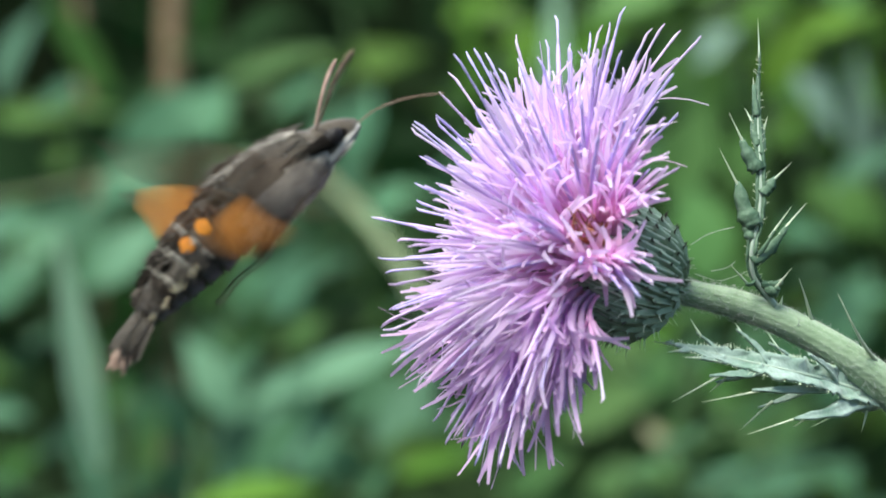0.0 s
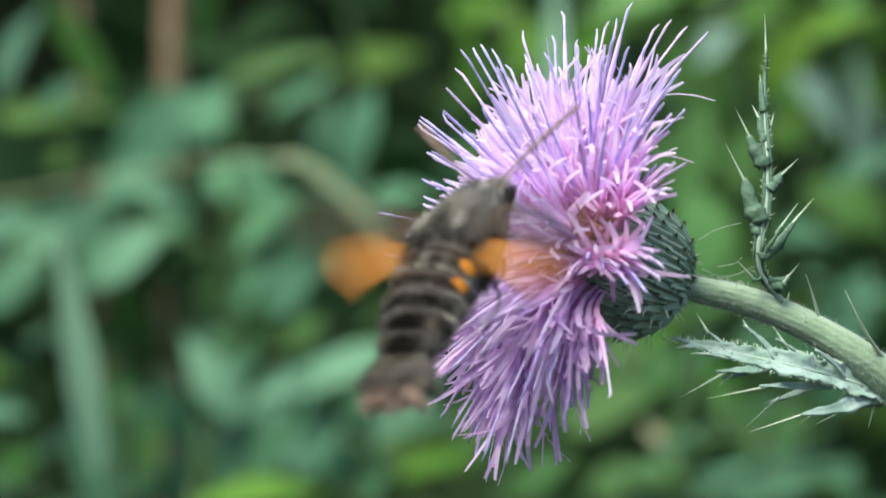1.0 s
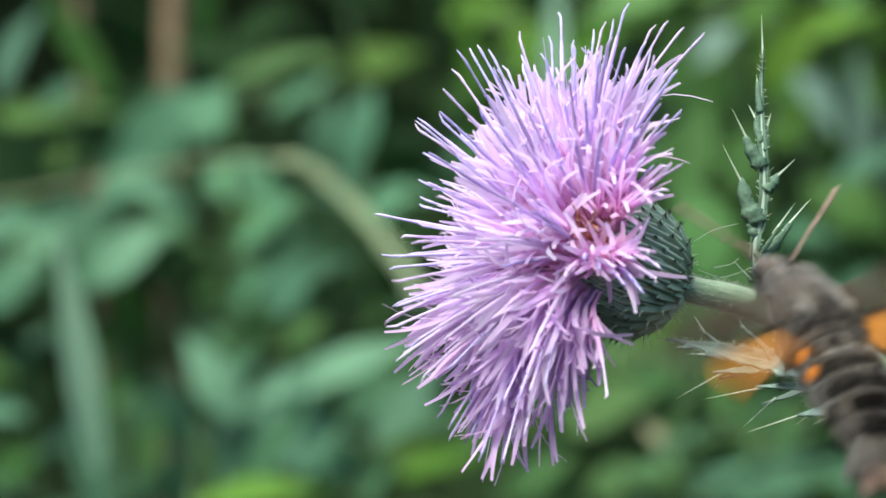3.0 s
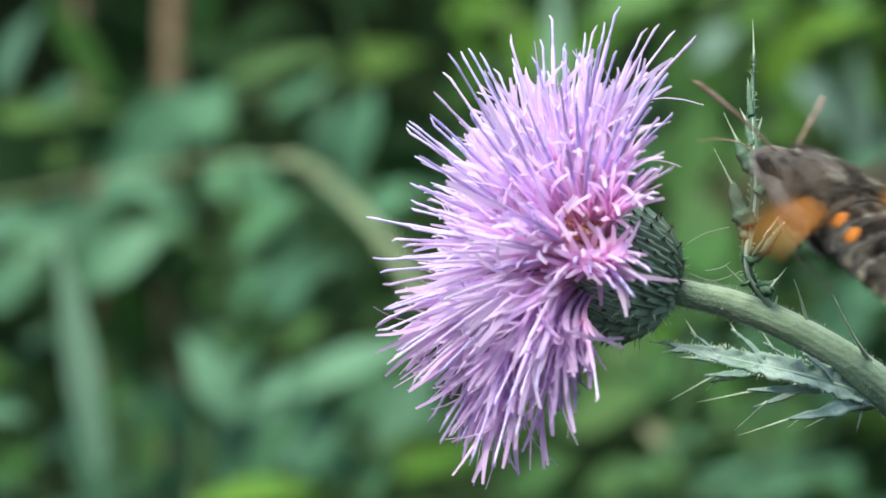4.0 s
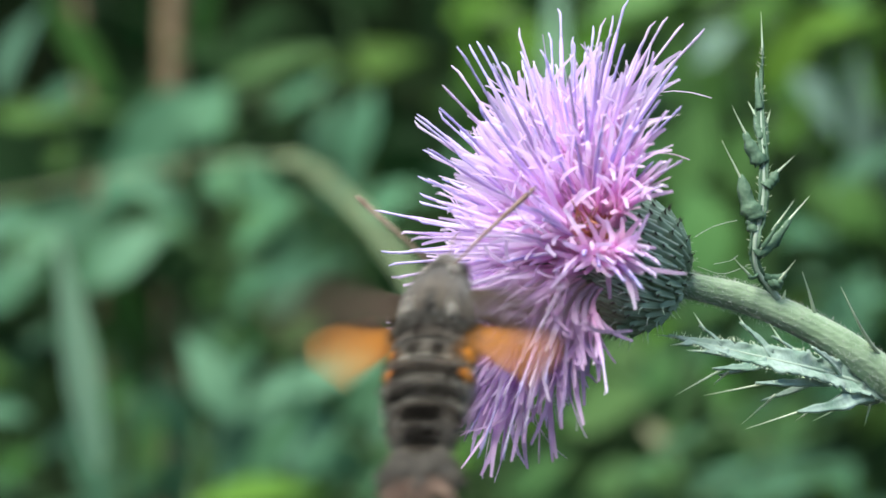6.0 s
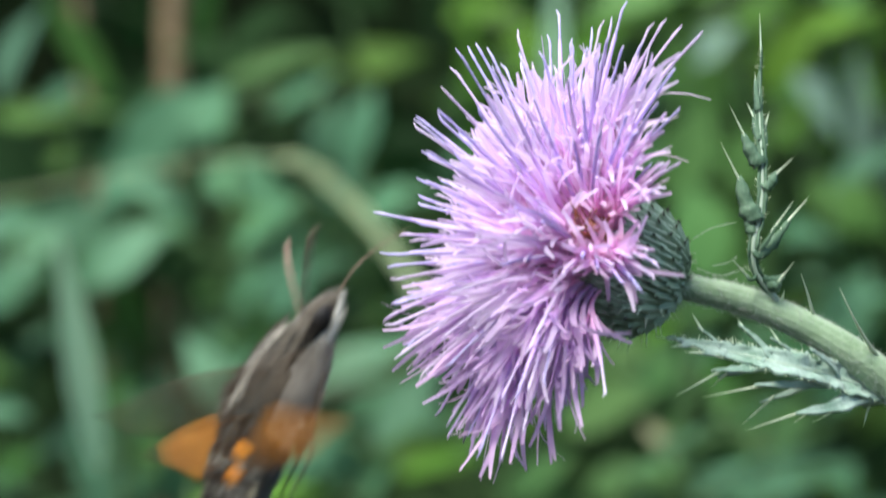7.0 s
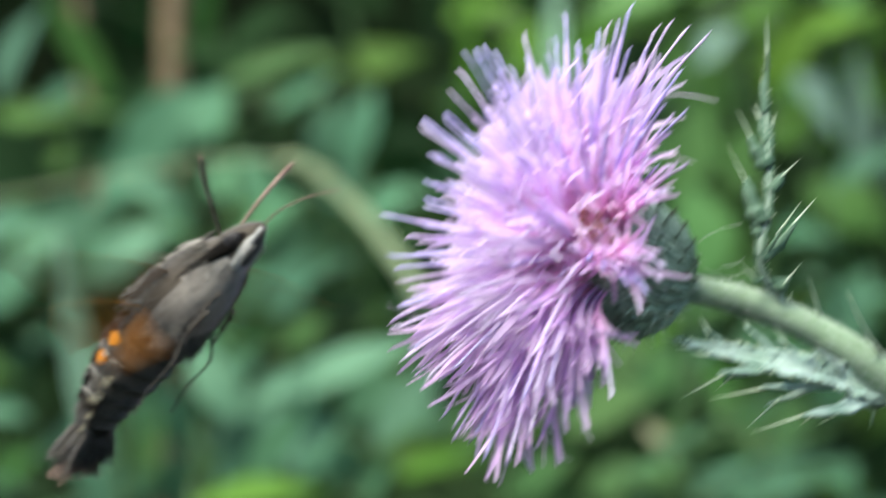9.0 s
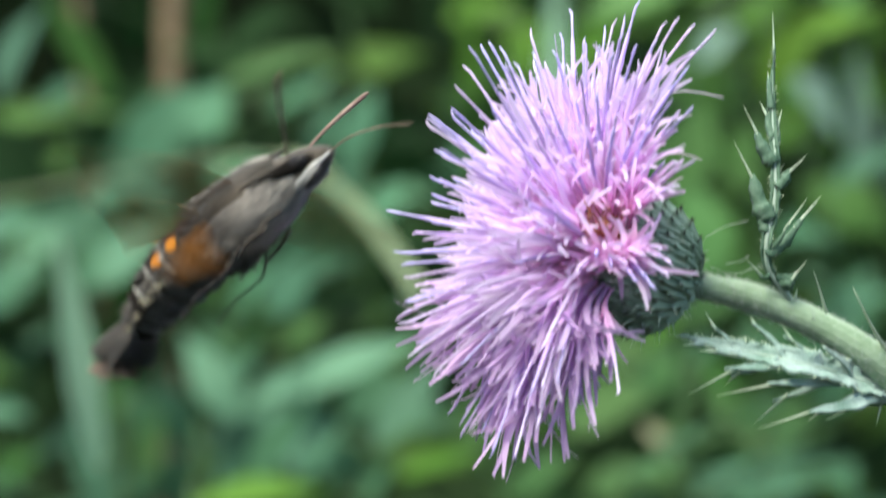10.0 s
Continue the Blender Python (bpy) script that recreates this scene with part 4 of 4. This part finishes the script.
weed("straw_grass", "dry straw-coloured grass blades", (0.118, 0.90), "straw", [
      (7.9, -6.9, 9.1, -8.2, 0.6), (11.8, -8.0, 13.7, -9.1, 0.6)])
weed("sunlit_weed", "tall weed with light yellow-green leaves", (0.125, 0.76), "bright", [
      (11.3, 5.5, 13.3, 8.6, 1.4), (12.9, 7.8, 16.0, 8.7, 1.1), 
      (12.0, 3.5, 13.5, 5.3, 0.9)])
weed("soft_weed", "spreading weed with soft mid-green leaves", (0.098, 0.80), "meadow", [
      (8.5, -2.5, 11.5, -0.8, 1.7), (9.4, -3.8, 7.3, -5.5, 1.9), (8.3, -9.2, 10.6, -6.7, 1.3), 
      (11.5, -9.2, 9.8, -7.1, 1.3)])
weed("dense_weed", "dense weed with overlapping blue-green leaves", (-0.056, 0.82), "teal", [
      (-9.7, -7.7, -11.0, -4.5, 1.5), (-10.4, -9.8, -11.0, -7.3, 1.3), 
      (-5.6, -8.1, -4.6, -4.7, 1.9), (-3.5, -9.0, -4.8, -6.2, 1.9), (-3.9, -6.8, -1.8, -4.5, 1.7), 
      (-8.6, -6.0, -6.7, -3.6, 1.5), (-11.2, -8.0, -12.0, -5.1, 1.7), 
      (-13.6, 1.3, -11.2, 3.7, 1.5)])
weed("leaning_weed", "leaning weed with mid-green lance leaves", (-0.072, 0.80), "meadow", [
      (-11.0, -8.4, -10.2, -5.9, 1.3), 
      (-8.3, 6.3, -3.6, 7.6, 1.1), (-8.3, -9.2, -6.6, -6.7, 1.9), (-6.4, -9.7, -4.7, -7.3, 1.8), (-6.2, -3.9, -4.3, -2.6, 1.2)])
weed("slender_weed", "slender weed with dull blue-green leaves", (-0.039, 0.82), "teal", [
      (-6.5, -2.5, -4.8, -0.2, 1.7), (-3.1, 0.9, -1.2, 2.6, 1.2), (-7.8, -2.5, -6.3, -0.6, 1.3)])
weed("sprouting_weed", "low weed with a bright yellow-green leaf", (-0.060, 0.62), "bright", [
      (-8.0, -8.1, -3.9, -7.4, 1.1)])
weed("young_weed", "young weed with blue-green lance leaves", (-0.056, 0.65), "teal", [
      (-6.4, -8.2, -4.2, -4.9, 1.5), (-7.1, -8.1, -6.1, -5.1, 1.1), (-4.9, -7.9, -3.4, -5.9, 0.9)])
weed("wiry_grass", "thin wiry blue-green grass blades", (0.088, 0.52), "teal", [
      (7.0, -6.9, 11.6, -5.8, 0.2), (7.5, -7.1, 12.1, -6.3, 0.2), (5.9, -5.7, 7.7, -4.8, 0.2), 
      (8.8, -5.2, 10.3, -4.2, 0.1), (5.1, -6.6, 7.1, -5.7, 0.2), (9.6, -5.8, 10.9, -5.3, 0.1)])

weed("dock_weed", "weed with broad pale blue-green leaves", (-0.130, 0.85), "pale", [
      (-16.8, -0.6, -14.2, 0.6, 1.7), (-13.2, -1.4, -10.4, 0.9, 2.0), (-10.0, 1.6, -12.4, 2.6, 1.4), (-17.8, 6.0, -15.8, 9.6, 1.6)])
weed("shade_weed", "low weed with dark green leaves in the hollow", (-0.125, 0.90), "green", [
      (-14.3, -5.2, -12.7, -2.0, 1.7), (-12.2, -4.4, -13.2, -0.8, 1.4), (-13.6, -7.0, -12.2, -4.4, 1.5)])


def bushy_weed(x, y, top, tint, seed):
    """A leafy weed of the thicket: one leaning stem with leaves up and round it."""
    r = random.Random(seed)
    ob = thing("leafy_weed", (x, y, 0), "leafy green weed in the thicket behind the thistle", "weed", "leafy weeds of the thicket")
    lean = Vector((r.uniform(-0.06, 0.06), r.uniform(-0.05, 0.05), top))
    line = glide([Vector((0, 0, 0)), Vector((lean.x * 0.2, 0, top * 0.4)), Vector((lean.x * 0.55, lean.y * 0.6, top * 0.75)), lean], 24)
    bm = bmesh.new()
    tube(bm, line, [0.0026 * (1.2 - 0.9 * i / 24) for i in range(25)], 7)
    part("stem", bm, M_WEEDSTEM, ob)
    n = 17
    for i in range(n):
        t = 0.55 + 0.45 * i / (n - 1)
        k = min(23, int(t * 24))
        p = line[k].lerp(line[k + 1], t * 24 - k) if k < 24 else line[24]
        a = i * 2.4 + r.uniform(-0.4, 0.4)
        d = Vector((math.cos(a), math.sin(a) * 0.8, r.uniform(-0.25, 0.7))).normalized()
        ln_ = r.uniform(0.035, 0.065) * (1.15 - 0.35 * (i / n))
        bm = bmesh.new()
        blade(bm, p, p + d * ln_, ln_ * r.uniform(0.30, 0.48), Vector((0, -0.5, 1)) + Vector((r.uniform(-0.4, 0.4), r.uniform(-0.6, 0.2), 0)), r.uniform(0.05, 0.3), 6, 0.42, 0.25)
        part("leaf", bm, TINTS[tint], ob)


def build_thicket():
    r = random.Random(19)
    tints = ("green", "teal", "green", "olive", "green", "teal", "green")
    for i in range(24):
        x = -0.30 + 0.60 * ((i * 0.618) % 1.0) + r.uniform(-0.02, 0.02)
        y = 0.86 + 0.5 * r.random()
        if -0.22 < x < -0.13 or x > 0.24:
            continue
        top = H + (r.uniform(-0.10, 0.04) if x < -0.02 else r.uniform(-0.06, 0.16))
        bushy_weed(x, y, top, tints[i % 7], 500 + i)


build_thicket()


def build_arching_straw():
    ob = thing("arching_grass_stem", (-0.27, 0.70, 0), "pale arching seed stem of a tall grass", "grass stem")
    line = [p - Vector((-0.27, 0, 0)) for p in glide([
        (-0.27, 0, 0), (-0.262, 0.03, 0.45), (-0.225, 0.02, H - 0.03), (-0.178, 0.01, H + 0.010), (-0.133, 0, H + 0.021), (-0.090, 0, H + 0.029),
        (-0.064, 0, H + 0.031), (-0.045, 0, H + 0.027), (-0.028, 0, H + 0.012), (-0.014, 0, H - 0.006), (-0.008, 0, H - 0.016)], 60)]
    bm = bmesh.new()
    tube(bm, line, [0.0004 + 0.0076 * max(0, i / 60 - 0.60) for i in range(61)], 8)
    part("stem", bm, M_STRAW, ob)
    bm = bmesh.new()
    r = random.Random(8)
    for _ in range(420):
        u = 38 + 21.5 * r.random() ** 0.8
        k = int(u)
        p = line[k].lerp(line[k + 1], u - k)
        d = (line[k + 1] - line[k]).normalized()
        o = Vector((r.uniform(-1, 1), r.uniform(-1, 1), r.uniform(-1, 1))).normalized()
        q = p + d * 0.004 + o * 0.0035
        tube(bm, [p, (p + q) / 2, q], [0.0003, 0.0009, 0.0002], 4)
    tagged(part("seed", bm, M_STRAW, ob, "small pale seed scales"), kind="stuff")


build_arching_straw()


def dead_stalk(x, y, top, r, lean):
    ob = thing("dead_stalk", (x, y, 0), "dry brown upright dead plant stalk", "stalk", "dead stalks")
    bm = bmesh.new()
    line = glide([(0, 0, 0), (lean * 0.3, 0, top * 0.4), (lean * 0.6, 0.01, top * 0.75), (lean, 0, top)], 24)
    tube(bm, line, [r * (1 + 0.25 * (i % 6 == 0)) * (1.1 - 0.2 * i / 24) for i in range(25)], 10)
    part("stalk", bm, M_DEADSTALK, ob)
    for i in (8, 13, 18, 22):
        bm = bmesh.new()
        d = (line[i + 1] - line[i]).normalized()
        tube(bm, [line[i] - d * r, line[i], line[i] + d * r], [r * 1.0, r * 1.3, r * 1.0], 10)
        part("node", bm, M_DEADSTALK, ob, "swollen joint of the stalk")
    return ob


dead_stalk(-0.121, 1.00, 1.25, 0.0056, 0.004)
dead_stalk(-0.120, 1.14, 1.24, 0.0026, -0.088)


def build_hedge():
    """The dense growth behind, on the added bank."""
    r = random.Random(77)
    bm = bmesh.new()
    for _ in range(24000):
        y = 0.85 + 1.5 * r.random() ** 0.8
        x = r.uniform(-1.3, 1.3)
        # the top of the growth, out of view, is raised to shade the hollows
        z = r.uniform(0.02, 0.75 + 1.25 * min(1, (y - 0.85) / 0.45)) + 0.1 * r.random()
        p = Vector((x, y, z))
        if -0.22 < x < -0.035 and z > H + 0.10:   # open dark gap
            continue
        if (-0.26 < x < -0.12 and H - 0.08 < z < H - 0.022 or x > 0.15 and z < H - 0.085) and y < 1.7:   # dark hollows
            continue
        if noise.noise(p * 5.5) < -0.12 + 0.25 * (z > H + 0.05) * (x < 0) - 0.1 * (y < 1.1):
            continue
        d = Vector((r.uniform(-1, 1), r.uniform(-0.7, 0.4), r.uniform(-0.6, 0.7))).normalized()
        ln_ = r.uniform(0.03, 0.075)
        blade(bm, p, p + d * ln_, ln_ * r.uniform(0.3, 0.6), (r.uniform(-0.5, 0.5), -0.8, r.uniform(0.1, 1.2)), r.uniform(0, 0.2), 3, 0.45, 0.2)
    ob = part("undergrowth", bm, M_SHADEDHEDGE)
    tagged(ob, "dense undergrowth of small leaves, green darkened to hold its shade", "undergrowth", kind="stuff")
    bm = bmesh.new()
    for _ in range(60):
        x, y = r.uniform(-1.25, 1.25), r.uniform(0.95, 2.2)
        t = r.uniform(0.6, 1.4)
        tube(bm, glide([(x, y, rise(x, y) - 0.02), (x + r.uniform(-0.05, 0.05), y, t * 0.5), (x + r.uniform(-0.15, 0.15), y + r.uniform(-0.1, 0.1), t)], 6), [0.0035 - 0.0004 * i for i in range(7)], 5)
    ob = part("undergrowth_stems", bm, M_WEEDSTEM)
    tagged(ob, "thin green stems of the undergrowth", "undergrowth", kind="stuff")


build_hedge()


# ---- what moves ----
def moth_pose(x, y, z, heading, tilt, roll):
    """Place of the body's middle in mm; heading turns in the flower's plane, tilt towards the lens, roll turns the back to the lens."""
    h, t, r = radians(heading), radians(tilt), radians(roll)
    f = Vector((math.cos(h) * math.cos(t), -math.sin(t), math.sin(h) * math.cos(t)))
    n = Vector((-math.sin(h), 0, math.cos(h)))
    c = n.cross(f)
    if c.y > 0:
        c = -c
    up = (n * math.cos(r) + c * math.sin(r)).normalized()
    left = up.cross(f)
    m = Matrix((f, left, up)).transposed().to_4x4()
    m.translation = mm(x, y, z)
    return m


STROKE = Vector((0.81, 0, 0.59))                 # up and back, down and forward


def motions():
    sway = [
        (0, 0.00, -0.00), (0.1, 0.14, 0.49), (0.2, 0.56, 1.12), (0.3, 0.77, 1.12), (0.4, 0.63, 0.49),
        (0.5, 0.32, 0.07), (0.6, 0.00, -0.07), (0.7, 0.14, 0.42), (0.8, 0.35, 0.98), (0.9, 0.91, 0.98),
        (1, 0.84, 0.49), (1.1, 0.77, 0.35), (1.2, 0.14, 0.28), (1.3, -0.07, 0.28), (1.4, -0.21, 0.28),
        (1.5, 0.42, 0.42), (1.6, 0.91, 0.77), (1.7, 1.12, 1.12), (1.8, 0.70, 0.98), (1.9, 0.21, 0.49),
        (2, -0.11, 0.35), (2.1, 0.28, 0.77), (2.2, 0.98, 1.19), (2.3, 1.12, 1.05), (2.4, 1.05, 0.70),
        (2.5, 0.00, 0.21), (2.6, -0.21, 0.35), (2.7, 0.00, 0.42), (3.2, 0.56, 0.42), (3.8, 1.19, 0.14),
        (3.9, 0.21, 0.14), (4, -0.67, -0.00), (4.1, 0.00, 0.49), (4.2, 0.91, 0.70), (4.3, 1.82, 0.77),
        (4.4, 1.26, 0.35), (4.5, 0.46, 0.21), (4.6, -0.07, 0.07), (4.7, -0.42, 0.14), (4.8, 0.00, 0.42),
        (4.9, 0.63, 0.35), (5, 0.76, 0.14), (5.1, 0.63, -0.00), (5.2, 0.14, -0.21), (5.3, 0.35, 0.35),
        (5.4, 0.56, 0.70), (5.5, 0.63, 1.05), (5.6, 0.42, 1.26), (5.7, 0.21, 0.98), (6.2, 0.56, 0.84),
        (6.8, 0.70, 1.47), (6.9, 0.42, 1.40), (7, 0.21, 0.63), (7.1, 0.56, -0.07), (7.2, 1.05, -0.14),
        (7.3, 1.89, 0.98), (7.4, 1.54, 1.61), (7.5, 0.11, 1.33), (7.6, -0.63, 0.35), (7.7, -0.49, -0.49),
        (7.8, 0.35, -0.56), (7.9, 2.17, 0.49), (8, 2.53, 1.47), (8.1, 2.81, 2.39), (8.2, 2.46, 2.17),
        (8.3, 1.33, 1.12), (8.4, 0.00, -0.42), (8.5, -0.63, -0.91), (8.6, 0.07, -0.07), (8.7, 1.54, 1.54),
        (8.8, 2.46, 2.17), (8.9, 2.24, 1.96), (9, 1.02, 0.42), (9.1, -0.42, -0.98), (9.2, 0.56, -0.56),
        (9.3, 2.10, 0.63), (9.4, 2.88, 1.75), (9.5, 1.68, 1.82), (9.6, 0.49, 0.91), (9.7, -0.21, -0.35),
        (9.8, 0.21, -0.91), (9.9, 1.47, -0.35), (10, 1.82, 0.84),
    ]
    walk(thistle, [(t, pose(ROOT.x + dx * 0.001, ROOT.y, ROOT.z + dz * 0.001)) for t, dx, dz in sway])
    flight = [
        (0, -25.1, -32, 2.8, 40.7, -5, 5), (0.3, -22.9, -28, 2.5, 40.4, -11.9, 10),
        (0.5, -15.3, -28, 1.1, 45.6, -32.6, 21.5), (0.8, -13.5, -32, -0.5, 44.4, -25.8, 28),
        (1, 0.2, -42.3, -2.5, 58.4, -47.7, 44), (1.2, -0.9, -41.6, -5.6, 62, -47.9, 65),
        (1.3, -1, -42.3, -7.2, 70.3, -44.8, 67.5), (1.5, 1.6, -43, -9.9, 67.5, -51.4, 77.5),
        (1.6, 5.3, -43.1, -12.2, 75.9, -55, 85), (1.8, 10.4, -42.6, -12.9, 90.1, -51.7, 90),
        (2, 9.3, -40.5, -15.3, 88, -53.8, 90), (2.2, 13, -40.7, -15.6, 87.3, -52.8, 90),
        (2.4, 18.7, -40.7, -13.4, 94.3, -55, 92), (2.5, 17.1, -40.4, -13.5, 89.1, -52.8, 90),
        (2.6, 24.5, -39.4, -14.8, 97.7, -55.9, 95), (2.7, 31, -37.1, -15, 109.7, -56, 100),
        (3.2, 48.8, -27.6, -7.7, 122.3, -46.2, 130), (3.8, 50.6, -23.7, 1.3, 134.9, -47.1, 150),
        (4, 47.9, -23.1, 2.9, 134.4, -45.3, 148), (4.2, 43.4, -24, -0.6, 121.1, -34, 128),
        (4.4, 39, -29.4, -2.9, 118.5, -39, 110), (4.5, 34.8, -33.4, -3.1, 112.3, -47.5, 106),
        (4.6, 30.8, -35.8, -1.8, 110.9, -48.5, 100), (4.8, 23.7, -41.5, -2.9, 102.7, -42.1, 96),
        (5, 21.5, -40.9, -4, 92.4, -41.3, 88), (5.3, 13.6, -42.8, -4.6, 94.9, -52.9, 90),
        (5.5, 4.1, -41.5, -8, 73.7, -44.9, 76), (5.6, 6, -42, -10.2, 77.3, -53.9, 70),
        (5.7, 5.4, -42.1, -10.7, 89.6, -49.5, 80), (6.2, -6.2, -36.7, -13.1, 73.7, -52.5, 70),
        (6.8, -15.1, -37, -14.8, 66.1, -51.1, 55), (7, -21.1, -38, -21.6, 64.2, -7.5, 8),
        (7.2, -24.6, -38, -24.7, 60.4, -5.7, 20), (7.4, -29.3, -38, -21.6, 55.9, -3.9, 12),
        (7.5, -32.8, -38, -19.5, 56.2, -3, 0), (7.6, -34.3, -38, -23.8, 52.8, -6.4, 8),
        (7.8, -29.1, -38, -27.3, 56.7, -13.2, 4), (8, -28.4, -38, -25.6, 58.1, -20, -5),
        (8.2, -27.9, -38, -25.9, 57.3, -13.9, -5), (8.4, -31.4, -38, -24.9, 55.6, -7.7, 0),
        (8.5, -32.8, -38, -24.8, 54.1, -4.7, 0), (8.6, -34.7, -35, -21.8, 54.2, -4.7, 0),
        (8.8, -35.2, -28, -10.5, 42.1, 23.1, -12), (9, -33.7, -25, -9.9, 47.1, 18.8, -20),
        (9.2, -31.4, -22, -10.8, 42.9, 32.1, -15), (9.3, -30.3, -22, -5.2, 27.9, 39.9, -20),
        (9.4, -24.7, -20, -3.1, 49, 39, -25), (9.5, -25.7, -22, 0.6, 36.6, 29.6, -22),
        (9.7, -26.7, -20, -2.7, 46.4, 38.9, -20), (10, -27.4, -22, 0.5, 40.2, 19.5, -20),
    ]
    walk(moth, [(-0.1, moth_pose(-25.9, -33.3, 3, 40.8, -2.7, 3.4)), *[(t, moth_pose(*p)) for t, *p in flight]])
    # wing beat: every third key lies in mid-stroke, the keys between at the ends
    beat = (0, 1, 1, 0, -1, -1)
    rolls = [(t, p[5]) for t, *p in flight]
    for wing, s, fore in wings:
        hinge = Vector(wing.location)
        rows = []
        for k in range(-1, 302):
            t = 3 * round(k / 3) / 30
            i = max(j for j, (u, _) in enumerate(rolls) if u <= t + 1e-6)
            j = min(i + 1, len(rolls) - 1)
            u = (t - rolls[i][0]) / max(1e-6, rolls[j][0] - rolls[i][0])
            roll = rolls[i][1] + (rolls[j][1] - rolls[i][1]) * min(1, u)
            side = s * math.cos(radians(roll))
            mid = side * ((26 if fore else 60) if side > 0 else (0 if fore else 4))
            b = beat[k % 6]
            a = (mid + 86 * b) * s
            sweep = (-8 if fore else 7) * s
            rows.append((k / 30, Matrix.Translation(hinge) @ Matrix.Rotation(radians(a), 4, STROKE) @ pose(0, 0, 0, 0, 0, sweep) @ pose(0, 0, 0, 0, 12 * b, 0)))
        walk(wing, rows)


motions()
